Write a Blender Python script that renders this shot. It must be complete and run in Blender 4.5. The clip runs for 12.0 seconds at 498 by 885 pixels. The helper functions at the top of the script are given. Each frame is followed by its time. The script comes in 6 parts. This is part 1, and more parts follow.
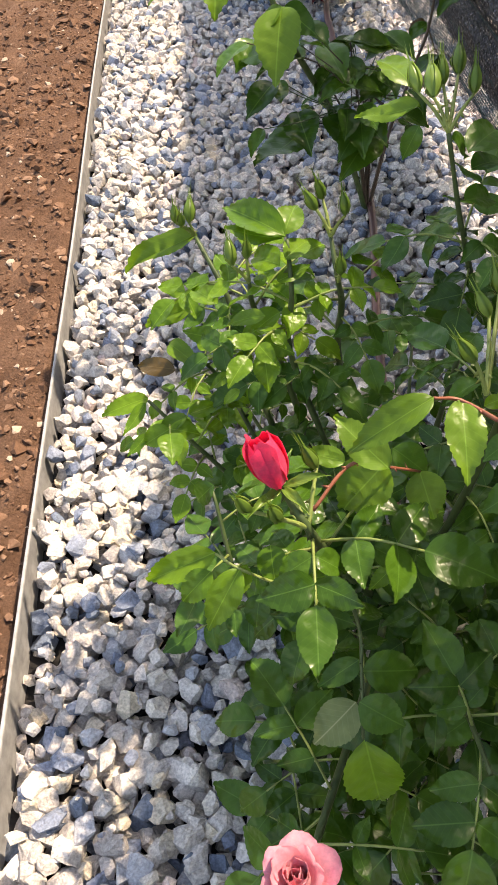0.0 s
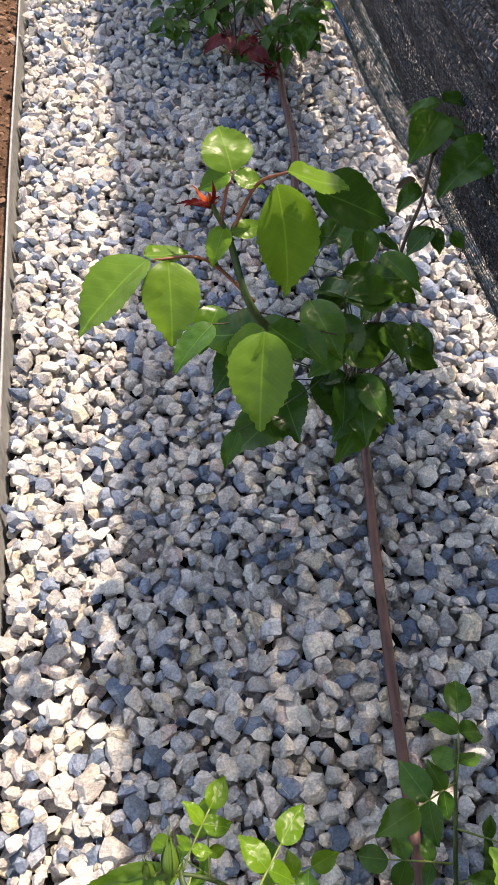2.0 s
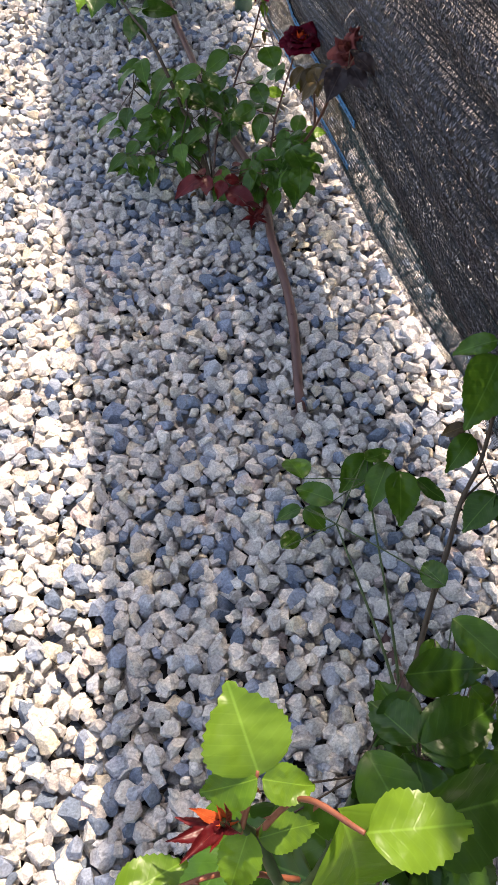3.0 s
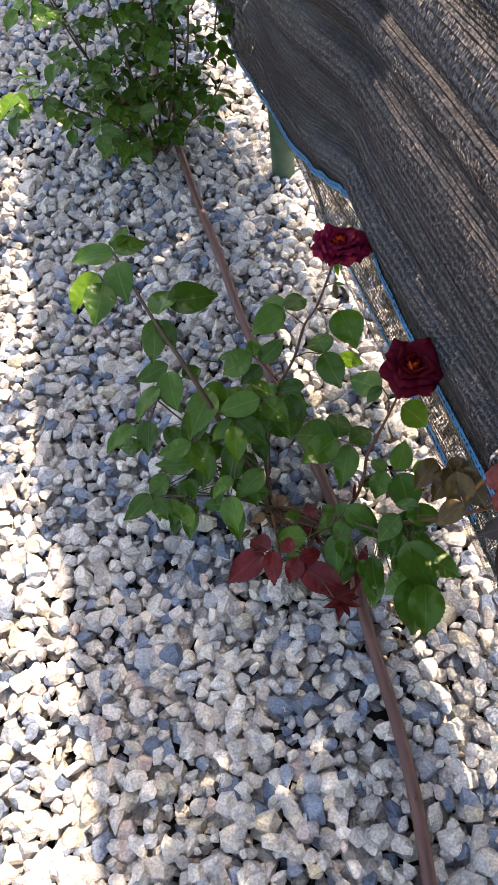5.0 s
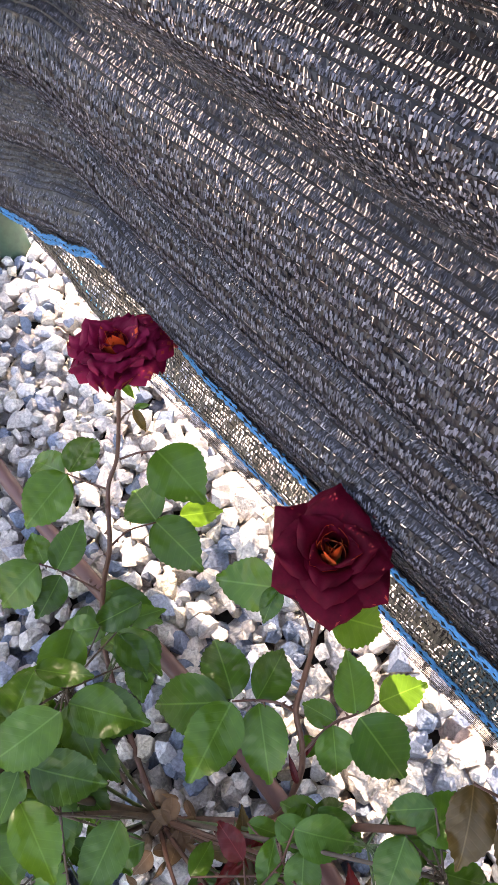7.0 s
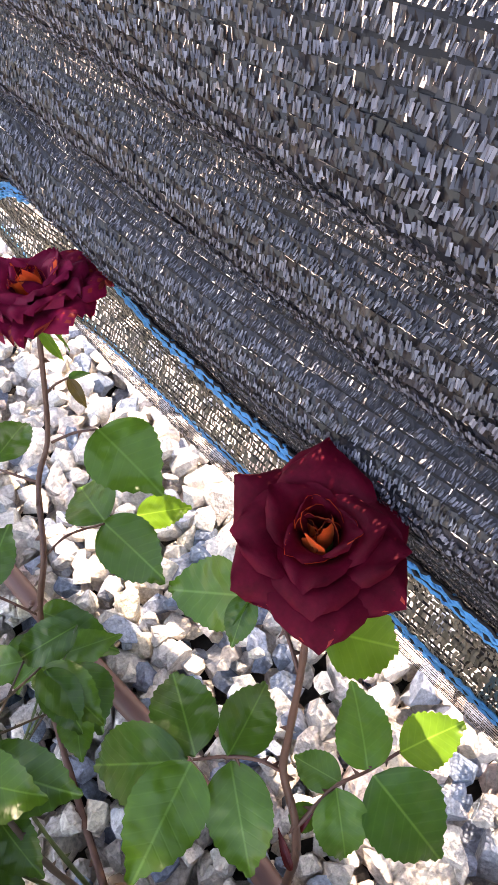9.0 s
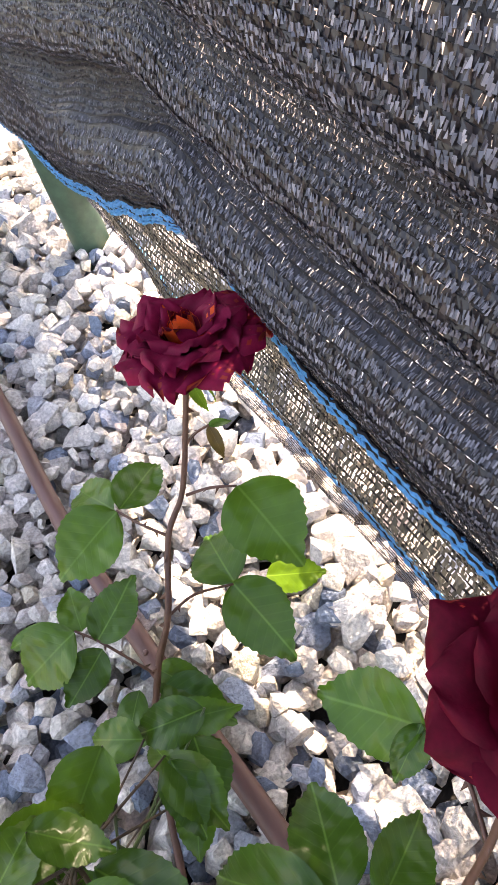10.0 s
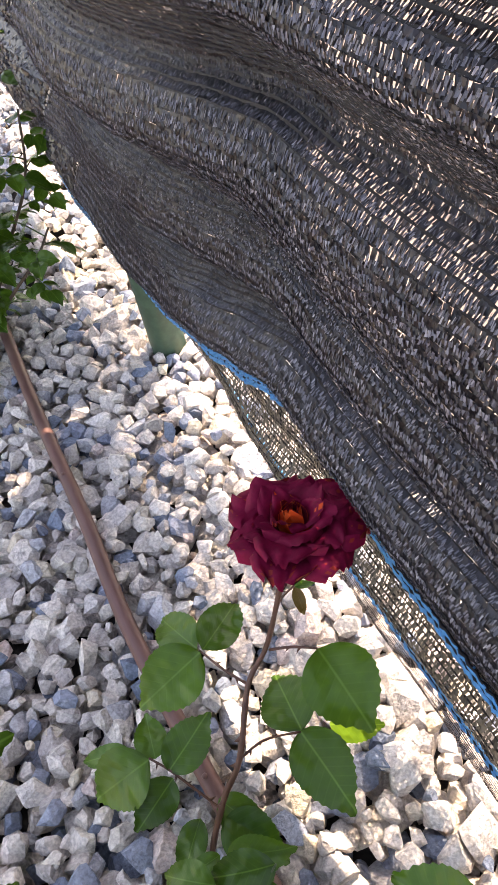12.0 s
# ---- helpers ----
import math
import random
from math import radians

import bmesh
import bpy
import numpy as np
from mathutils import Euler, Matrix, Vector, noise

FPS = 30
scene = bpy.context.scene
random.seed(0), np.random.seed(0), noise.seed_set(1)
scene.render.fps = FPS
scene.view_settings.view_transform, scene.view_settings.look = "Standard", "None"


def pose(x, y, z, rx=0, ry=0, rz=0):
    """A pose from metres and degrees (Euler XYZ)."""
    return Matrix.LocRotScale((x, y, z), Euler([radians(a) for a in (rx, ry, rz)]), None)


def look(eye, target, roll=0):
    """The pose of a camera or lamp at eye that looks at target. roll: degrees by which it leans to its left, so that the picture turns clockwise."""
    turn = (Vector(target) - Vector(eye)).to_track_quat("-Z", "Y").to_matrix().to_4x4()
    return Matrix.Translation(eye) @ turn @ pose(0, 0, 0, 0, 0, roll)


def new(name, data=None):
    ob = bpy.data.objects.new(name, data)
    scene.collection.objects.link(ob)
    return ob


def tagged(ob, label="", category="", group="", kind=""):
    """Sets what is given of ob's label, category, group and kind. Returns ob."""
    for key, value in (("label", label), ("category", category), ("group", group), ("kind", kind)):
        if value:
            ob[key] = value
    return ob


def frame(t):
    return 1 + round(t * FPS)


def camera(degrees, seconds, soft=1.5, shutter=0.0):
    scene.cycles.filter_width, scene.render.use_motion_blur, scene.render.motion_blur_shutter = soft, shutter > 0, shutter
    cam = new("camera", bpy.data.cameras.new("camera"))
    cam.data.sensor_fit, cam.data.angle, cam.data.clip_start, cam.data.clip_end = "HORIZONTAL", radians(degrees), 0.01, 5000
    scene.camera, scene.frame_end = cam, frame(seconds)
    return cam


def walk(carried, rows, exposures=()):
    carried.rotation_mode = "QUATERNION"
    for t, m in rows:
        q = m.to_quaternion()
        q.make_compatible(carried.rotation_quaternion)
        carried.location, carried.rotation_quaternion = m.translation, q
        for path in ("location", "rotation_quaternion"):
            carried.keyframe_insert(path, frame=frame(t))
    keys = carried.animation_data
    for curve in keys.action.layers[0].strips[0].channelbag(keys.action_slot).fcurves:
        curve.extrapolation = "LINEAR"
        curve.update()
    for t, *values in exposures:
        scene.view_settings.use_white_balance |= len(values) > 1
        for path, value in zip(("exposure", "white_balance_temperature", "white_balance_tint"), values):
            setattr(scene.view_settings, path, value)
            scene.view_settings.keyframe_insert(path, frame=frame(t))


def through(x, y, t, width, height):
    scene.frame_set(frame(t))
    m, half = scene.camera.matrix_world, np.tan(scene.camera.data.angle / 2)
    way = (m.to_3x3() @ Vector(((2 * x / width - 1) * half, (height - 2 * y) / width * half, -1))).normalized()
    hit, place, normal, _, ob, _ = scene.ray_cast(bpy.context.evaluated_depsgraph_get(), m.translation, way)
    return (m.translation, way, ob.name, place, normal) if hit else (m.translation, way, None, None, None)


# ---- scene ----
import itertools

cam = camera(39.6, 12.0, soft=0.7)
PATH = [
    (0, (0.123, 0.131, 0.760), (0.093, 1.376, -0.805), -7.2),
    (0.5, (0.103, 0.201, 0.823), (0.118, 1.458, -0.733), -6.9),
    (1, (0.1, 0.295, 0.878), (0.151, 1.618, -0.622), -6.2),
    (1.5, (0.118, 0.467, 0.906), (0.213, 1.685, -0.678), -5.4),
    (2, (0.148, 0.644, 0.881), (0.243, 1.746, -0.785), -5.0),
    (2.5, (0.181, 0.89, 0.875), (0.379, 1.998, -0.779), -3.8),
    (2.7, (0.188, 0.979, 0.884), (0.34, 2.094, -0.77), -6.2),
    (4.3, (0.308, 1.61, 0.89), (0.413, 2.682, -0.795), -9.1),
    (4.5, (0.298, 1.71, 0.901), (0.464, 2.747, -0.801), -9.3),
    (5, (0.28, 1.883, 0.923), (0.394, 2.937, -0.772), -9.6),
    (5.5, (0.315, 2.058, 0.904), (0.323, 3.135, -0.781), -9.0),
    (6, (0.364, 2.164, 0.852), (0.433, 3.198, -0.859), -10.5),
    (6.5, (0.409, 2.2, 0.74), (0.783, 3.181, -0.963), -10.1),
    (7, (0.424, 2.21, 0.645), (0.953, 3.178, -1.024), -10.1),
    (7.5, (0.442, 2.23, 0.569), (1.002, 3.242, -1.063), -10.9),
    (7.7, (0.449, 2.236, 0.551), (1.01, 3.249, -1.08), -11.3),
    (9.3, (0.459, 2.235, 0.512), (1.003, 3.275, -1.107), -13.4),
    (9.5, (0.459, 2.252, 0.515), (0.964, 3.353, -1.077), -14.1),
    (10, (0.46, 2.307, 0.503), (0.808, 3.473, -1.084), -17.8),
    (10.5, (0.458, 2.337, 0.516), (0.797, 3.548, -1.04), -15.0),
    (11, (0.464, 2.355, 0.534), (0.83, 3.649, -0.947), -15.1),
    (11.5, (0.461, 2.354, 0.555), (0.831, 3.67, -0.905), -14.5),
    (12, (0.445, 2.355, 0.596), (0.811, 3.62, -0.909), -12.4),
]
walk(cam, [(t, look(eye, target, roll)) for t, eye, target, roll in PATH],
     exposures=[(0.0, 1.57, 9000, 17), (1.5, 1.36, 8500, 14), (2.0, 1.28, 8200, 16), (2.7, 1.52, 8400, 18), (4.3, 1.60, 8100, 18), (5.0, 1.84, 8700, 17), (5.5, 2.04, 9200, 19), (6.0, 2.04, 8900, 18), (6.6, 2.58, 8800, 23),
                (7.5, 2.92, 8700, 24), (9.5, 2.96, 9100, 23), (10.2, 2.64, 9300, 22), (11.0, 2.44, 9500, 24), (12.0, 2.42, 9500, 24)])

# ---- light ----
world = bpy.data.worlds.new("sky")
scene.world = world
world.use_nodes = True
sky = world.node_tree.nodes.new("ShaderNodeTexSky")
sky.sky_type, sky.sun_disc = "NISHITA", False
sky.sun_elevation = math.atan2(1.0, math.hypot(0.56, 0.40))
sky.sun_rotation = math.atan2(0.56, 0.40)
world.node_tree.links.new(sky.outputs[0], world.node_tree.nodes["Background"].inputs[0])
world.node_tree.nodes["Background"].inputs[1].default_value = 0.15
sun_data = bpy.data.lights.new("sun", "SUN")
sun_data.energy, sun_data.angle, sun_data.color = 2.93, radians(0.9), (1.0, 0.95, 0.88)
sun = new("sun", sun_data)
sun.matrix_world = look((2.24, 1.60 + 2.0, 4.0), (0.0, 2.0, 0.0))


# ---- materials ----
def material(name):
    m = bpy.data.materials.new(name)
    m.use_nodes = True
    nt = m.node_tree
    return m, nt, nt.nodes["Principled BSDF"]


def node(nt, kind, **values):
    n = nt.nodes.new(kind)
    for key, v in values.items():
        n.inputs[key].default_value = v
    return n


def ramp(nt, source, stops, constant=False):
    r = nt.nodes.new("ShaderNodeValToRGB")
    r.color_ramp.interpolation = "CONSTANT" if constant else "LINEAR"
    while len(r.color_ramp.elements) < len(stops):
        r.color_ramp.elements.new(0.5)
    for e, (p, c) in zip(r.color_ramp.elements, stops):
        e.position, e.color = p, (*c, 1)
    nt.links.new(source, r.inputs[0])
    return r.outputs[0]


def mix(nt, a, b, fac, kind="MIX"):
    n = nt.nodes.new("ShaderNodeMix")
    n.data_type, n.blend_type = "RGBA", kind
    for socket, v in ((n.inputs[0], fac), (n.inputs[6], a), (n.inputs[7], b)):
        if isinstance(v, (int, float)):
            socket.default_value = v
        elif isinstance(v, tuple):
            socket.default_value = (*v, 1)
        else:
            nt.links.new(v, socket)
    return n.outputs[2]


def noise_of(nt, scale, detail=4.0, rough=0.55, coords="Object", stretch=None):
    tc = nt.nodes.new("ShaderNodeTexCoord")
    n = node(nt, "ShaderNodeTexNoise", Scale=scale, Detail=detail, Roughness=rough)
    src = tc.outputs[coords]
    if stretch:
        mp = nt.nodes.new("ShaderNodeMapping")
        mp.inputs["Scale"].default_value = stretch
        nt.links.new(src, mp.inputs[0])
        src = mp.outputs[0]
    nt.links.new(src, n.inputs["Vector"])
    return n.outputs["Fac"]


def bump(nt, bsdf, height, strength, distance):
    b = node(nt, "ShaderNodeBump", Strength=strength, Distance=distance)
    nt.links.new(height, b.inputs["Height"])
    nt.links.new(b.outputs[0], bsdf.inputs["Normal"])


def stone_material():
    m, nt, b = material("crushed_marble")
    rnd = nt.nodes.new("ShaderNodeNewGeometry").outputs["Random Per Island"]
    base = ramp(nt, rnd, [(0.0, (0.66, 0.615, 0.56)), (0.20, (0.52, 0.485, 0.45)), (0.36, (0.74, 0.69, 0.64)), (0.52, (0.45, 0.42, 0.40)),
                          (0.60, (0.60, 0.56, 0.53)), (0.70, (0.155, 0.200, 0.270)), (0.77, (0.25, 0.295, 0.38)), (0.85, (0.44, 0.46, 0.50)), (0.92, (0.62, 0.55, 0.44)), (0.97, (0.60, 0.50, 0.47))], True)
    veins = ramp(nt, noise_of(nt, 55, 6, 0.7), [(0.30, (0.40, 0.40, 0.44)), (0.46, (0.90, 0.90, 0.90)), (0.75, (1.12, 1.11, 1.08))])
    c = mix(nt, base, veins, 0.85, "MULTIPLY")
    dust = ramp(nt, noise_of(nt, 330, 3), [(0.35, (0.68, 0.67, 0.66)), (0.65, (1.28, 1.28, 1.28))])
    nt.links.new(mix(nt, c, dust, 0.7, "MULTIPLY"), b.inputs["Base Color"])
    b.inputs["Roughness"].default_value = 0.8
    b.inputs["Specular IOR Level"].default_value = 0.3
    bv = node(nt, "ShaderNodeBevel", Radius=0.0007)
    bv.samples = 4
    bp = node(nt, "ShaderNodeBump", Strength=1.0, Distance=0.0045)
    nt.links.new(noise_of(nt, 150, 4, 0.65), bp.inputs["Height"])
    nt.links.new(bv.outputs[0], bp.inputs["Normal"])
    nt.links.new(bp.outputs[0], b.inputs["Normal"])
    return m


def soil_material():
    m, nt, b = material("tilled_soil")
    c = ramp(nt, noise_of(nt, 9, 6, 0.6), [(0.3, (0.120, 0.066, 0.042)), (0.6, (0.190, 0.110, 0.072)), (0.8, (0.25, 0.155, 0.105))])
    fine = ramp(nt, noise_of(nt, 220, 4, 0.7), [(0.35, (0.62, 0.60, 0.58)), (0.7, (1.2, 1.2, 1.2))])
    nt.links.new(mix(nt, c, fine, 0.8, "MULTIPLY"), b.inputs["Base Color"])
    b.inputs["Roughness"].default_value = 0.95
    b.inputs["Specular IOR Level"].default_value = 0.15
    bump(nt, b, noise_of(nt, 150, 7, 0.75), 1.0, 0.008)
    return m


def clod_material():
    m, nt, b = material("soil_clods")
    rnd = nt.nodes.new("ShaderNodeNewGeometry").outputs["Random Per Island"]
    c = ramp(nt, rnd, [(0.0, (0.145, 0.080, 0.051)), (0.35, (0.205, 0.120, 0.079)), (0.7, (0.26, 0.160, 0.108)), (0.95, (0.46, 0.36, 0.28))], True)
    fine = ramp(nt, noise_of(nt, 260, 4, 0.7), [(0.35, (0.7, 0.68, 0.66)), (0.7, (1.15, 1.15, 1.15))])
    nt.links.new(mix(nt, c, fine, 0.8, "MULTIPLY"), b.inputs["Base Color"])
    b.inputs["Roughness"].default_value = 0.95
    b.inputs["Specular IOR Level"].default_value = 0.15
    return m


def plain(name, colour, rough, spec=0.5, metal=0.0, grain=200.0, depth=0.25, relief=0.001, stretch=None):
    m, nt, b = material(name)
    n = noise_of(nt, grain, 4, 0.6, "Object", stretch)
    low = tuple(v * 0.72 for v in colour)
    high = tuple(min(1.0, v * 1.22) for v in colour)
    nt.links.new(ramp(nt, n, [(0.3, low), (0.7, high)]), b.inputs["Base Color"])
    b.inputs["Roughness"].default_value, b.inputs["Metallic"].default_value = rough, metal
    b.inputs["Specular IOR Level"].default_value = spec
    bump(nt, b, n, depth, relief)
    return m


def leaf_material(name, dark, light, young=None, through=0.35, gloss=0.33):
    """Rose foliage: waxy, lets some light through, with veins and blotches."""
    m, nt, b = material(name)
    tc = nt.nodes.new("ShaderNodeTexCoord")
    rnd = nt.nodes.new("ShaderNodeObjectInfo").outputs["Random"]
    c = ramp(nt, rnd, [(0.0, dark), (1.0, light)])
    blotch = ramp(nt, noise_of(nt, 3.0, 4, 0.6, "Object"), [(0.3, (0.78, 0.80, 0.75)), (0.7, (1.18, 1.14, 1.1))])
    c = mix(nt, c, blotch, 0.8, "MULTIPLY")
    sep = nt.nodes.new("ShaderNodeSeparateXYZ")
    nt.links.new(tc.outputs["Object"], sep.inputs[0])
    ax = nt.nodes.new("ShaderNodeMath"); ax.operation = "ABSOLUTE"
    nt.links.new(sep.outputs[0], ax.inputs[0])
    rib = ramp(nt, ax.outputs[0], [(0.004, (1, 1, 1)), (0.014, (0, 0, 0))])
    # side veins run forward from the midrib
    k = nt.nodes.new("ShaderNodeMath"); k.operation = "MULTIPLY_ADD"
    nt.links.new(ax.outputs[0], k.inputs[0]); k.inputs[1].default_value = -0.75
    nt.links.new(sep.outputs[1], k.inputs[2])
    f = nt.nodes.new("ShaderNodeMath"); f.operation = "MULTIPLY"
    nt.links.new(k.outputs[0], f.inputs[0]); f.inputs[1].default_value = 9.0
    fr = nt.nodes.new("ShaderNodeMath"); fr.operation = "FRACT"
    nt.links.new(f.outputs[0], fr.inputs[0])
    side = ramp(nt, fr.outputs[0], [(0.0, (1, 1, 1)), (0.13, (0, 0, 0)), (0.9, (0, 0, 0)), (1.0, (1, 1, 1))])
    pale = tuple(min(1.0, v * 1.5 + 0.03) for v in light)
    c = mix(nt, c, pale, mix(nt, (0, 0, 0), (0.5, 0.5, 0.5), rib))
    c = mix(nt, c, pale, mix(nt, (0, 0, 0), (0.09, 0.09, 0.09), side))
    nt.links.new(c, b.inputs["Base Color"])
    b.inputs["Roughness"].default_value = gloss
    b.inputs["Specular IOR Level"].default_value = 0.30
    b.inputs["Coat Weight"].default_value = 0.02
    b.inputs["Coat Roughness"].default_value = 0.25
    crinkle = node(nt, "ShaderNodeBump", Strength=0.16, Distance=0.05)
    nt.links.new(noise_of(nt, 3.2, 1.0, 0.4, "Object"), crinkle.inputs["Height"])
    bm_ = node(nt, "ShaderNodeBump", Strength=0.07, Distance=0.03)
    bm_.invert = True
    nt.links.new(side, bm_.inputs["Height"])
    nt.links.new(crinkle.outputs[0], bm_.inputs["Normal"])
    nt.links.new(bm_.outputs[0], b.inputs["Normal"])
    tr = nt.nodes.new("ShaderNodeBsdfTranslucent")
    nt.links.new(mix(nt, c, (1.25, 1.25, 0.45), 1.0, "MULTIPLY"), tr.inputs[0])
    ms = nt.nodes.new("ShaderNodeMixShader")
    ms.inputs[0].default_value = through
    nt.links.new(b.outputs[0], ms.inputs[1])
    nt.links.new(tr.outputs[0], ms.inputs[2])
    nt.links.new(ms.outputs[0], nt.nodes["Material Output"].inputs[0])
    return m


def petal_material(name, inner, rim, through=0.2, rough=0.6, sheen=0.4, shine=0.25):
    m, nt, b = material(name)
    c = ramp(nt, noise_of(nt, 60, 4, 0.6, "Object"), [(0.3, inner), (0.75, rim)])
    streak = ramp(nt, noise_of(nt, 400, 3, 0.6, "Object"), [(0.3, (0.8, 0.8, 0.8)), (0.7, (1.1, 1.1, 1.1))])
    c = mix(nt, c, streak, 0.7, "MULTIPLY")
    nt.links.new(c, b.inputs["Base Color"])
    b.inputs["Roughness"].default_value = rough
    b.inputs["Specular IOR Level"].default_value = shine
    b.inputs["Sheen Weight"].default_value = sheen
    b.inputs["Sheen Tint"].default_value = (*[min(1, v * 3 + 0.1) for v in rim], 1)
    bump(nt, b, noise_of(nt, 500, 3, 0.6, "Object"), 0.15, 0.001)
    tr = nt.nodes.new("ShaderNodeBsdfTranslucent")
    nt.links.new(c, tr.inputs[0])
    ms = nt.nodes.new("ShaderNodeMixShader")
    ms.inputs[0].default_value = through
    nt.links.new(b.outputs[0], ms.inputs[1]); nt.links.new(tr.outputs[0], ms.inputs[2])
    nt.links.new(ms.outputs[0], nt.nodes["Material Output"].inputs[0])
    return m


def tape_material(name, shades, clear, share):
    """Flat plastic strands: shades for what they reflect, clear for what they let through."""
    m, nt, b = material(name)
    rnd = nt.nodes.new("ShaderNodeNewGeometry").outputs["Random Per Island"]
    nt.links.new(ramp(nt, rnd, shades), b.inputs["Base Color"])
    b.inputs["Roughness"].default_value = 0.32
    b.inputs["Specular IOR Level"].default_value = 0.5
    tr = nt.nodes.new("ShaderNodeBsdfTranslucent")
    spread = nt.nodes.new("ShaderNodeMath"); spread.operation = "MULTIPLY"
    nt.links.new(rnd, spread.inputs[0]); spread.inputs[1].default_value = 7.31
    again = nt.nodes.new("ShaderNodeMath"); again.operation = "FRACT"
    nt.links.new(spread.outputs[0], again.inputs[0])
    nt.links.new(ramp(nt, again.outputs[0], clear), tr.inputs[0])
    ms = nt.nodes.new("ShaderNodeMixShader")
    ms.inputs[0].default_value = share
    nt.links.new(b.outputs[0], ms.inputs[1]); nt.links.new(tr.outputs[0], ms.inputs[2])
    nt.links.new(ms.outputs[0], nt.nodes["Material Output"].inputs[0])
    return m


STONE = stone_material()
SOIL = soil_material()
DUST = plain("dusty_ground", (0.20, 0.175, 0.162), 0.95, 0.15, 0, 30, 0.6, 0.01)
CLOD = clod_material()
# near-black: the shade in the gravel's gaps is put into this colour
GAP_SHADE = plain("gravel_gap_shade", (0.032, 0.030, 0.029), 0.95, 0.2, 0, 180, 0.8, 0.004)
EDGING = plain("weathered_grey_edging", (0.33, 0.335, 0.335), 0.6, 0.4, 0, 60, 0.3, 0.001)
HOSE = plain("brown_polyethylene", (0.112, 0.050, 0.043), 0.5, 0.45, 0, 90, 0.3, 0.0006, (1, 0.12, 1))
POST = plain("green_coated_steel", (0.036, 0.078, 0.050), 0.45, 0.5, 0, 70, 0.25, 0.0006)
CORD = plain("black_net_cord", (0.006, 0.0065, 0.009), 0.55, 0.22, 0, 300, 0.3, 0.0005)
BLUE = plain("blue_selvage_yarn", (0.010, 0.20, 0.43), 0.45, 0.5, 0, 300, 0.4, 0.0005)
# lilac tone carries the sky's sheen on the dark strands
TAPE = tape_material("net_tape", [(0.0, (0.034, 0.037, 0.049)), (0.30, (0.078, 0.083, 0.108)), (0.70, (0.15, 0.157, 0.196)), (0.95, (0.27, 0.27, 0.318)), (1.0, (0.42, 0.41, 0.44))],
                     [(0.0, (0.010, 0.010, 0.013)), (0.55, (0.048, 0.046, 0.053)), (0.9, (0.18, 0.168, 0.182)), (1.0, (0.38, 0.355, 0.365))], 0.34)
GAUZE = tape_material("net_thin_tape", [(0.0, (0.035, 0.034, 0.028)), (1.0, (0.11, 0.105, 0.09))], [(0.0, (0.035, 0.034, 0.028)), (1.0, (0.16, 0.15, 0.125))], 0.5)
VEIL = tape_material("net_backing_tape", [(0.0, (0.008, 0.009, 0.012)), (1.0, (0.035, 0.036, 0.046))], [(0.0, (0.006, 0.006, 0.008)), (0.7, (0.025, 0.023, 0.025)), (1.0, (0.11, 0.10, 0.09))], 0.4)
TEAL = plain("dark_teal_folded_hem", (0.016, 0.052, 0.066), 0.35, 0.5, 0, 160, 0.3, 0.0005, (1, 0.04, 1))
STEM_GREEN = plain("green_cane", (0.055, 0.090, 0.030), 0.5, 0.4, 0, 90, 0.3, 0.0006)
STEM_YOUNG = plain("young_shoot", (0.20, 0.26, 0.07), 0.45, 0.4, 0, 90, 0.3, 0.0006)
STEM_RED = plain("reddish_brown_cane", (0.095, 0.042, 0.028), 0.5, 0.4, 0, 90, 0.3, 0.0006)
STEM_DARK = plain("dark_brown_cane", (0.075, 0.055, 0.04), 0.6, 0.3, 0, 90, 0.4, 0.0008)
RACHIS_RED = plain("red_leaf_stalk", (0.24, 0.08, 0.045), 0.45, 0.4, 0, 90, 0.2, 0.0004)
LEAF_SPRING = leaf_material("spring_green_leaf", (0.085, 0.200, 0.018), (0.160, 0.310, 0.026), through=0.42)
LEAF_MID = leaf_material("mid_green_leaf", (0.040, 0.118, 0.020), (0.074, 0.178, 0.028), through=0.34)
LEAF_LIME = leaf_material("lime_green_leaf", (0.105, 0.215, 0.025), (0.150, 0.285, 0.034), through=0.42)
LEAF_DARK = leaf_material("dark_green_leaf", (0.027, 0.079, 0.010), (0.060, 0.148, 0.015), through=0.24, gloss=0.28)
LEAF_RED = leaf_material("maroon_leaf", (0.080, 0.006, 0.010), (0.155, 0.014, 0.016), through=0.28)
LEAF_DUSK = leaf_material("dusky_faded_leaf", (0.024, 0.016, 0.018), (0.046, 0.030, 0.030), through=0.12, gloss=0.5)
LEAF_OLIVE = leaf_material("olive_brown_leaf", (0.070, 0.046, 0.018), (0.125, 0.084, 0.030), through=0.28)
BARK = plain("old_rose_wood", (0.13, 0.095, 0.07), 0.85, 0.2, 0, 120, 0.9, 0.002, (1, 1, 0.4))
LEAF_DRY = leaf_material("dry_brown_leaf", (0.13, 0.075, 0.045), (0.20, 0.125, 0.08), through=0.2, gloss=0.7)
LEAF_WITHER = leaf_material("withered_leaf", (0.15, 0.21, 0.08), (0.30, 0.31, 0.18), through=0.25, gloss=0.6)
SEPAL = leaf_material("bud_green", (0.10, 0.19, 0.035), (0.16, 0.26, 0.05), through=0.25)
PETAL_DARK = petal_material("dark_red_velvet_petal", (0.056, 0.0010, 0.006), (0.125, 0.0025, 0.015), 0.12, 0.6, 0.02, 0.08)
# lighter copy of the dark red petal, with sunlight put into its colour
PETAL_SUNLIT = petal_material("dark_red_petal_sunlit", (0.17, 0.004, 0.026), (0.32, 0.011, 0.058), 0.30, 0.55, 0.06, 0.12)
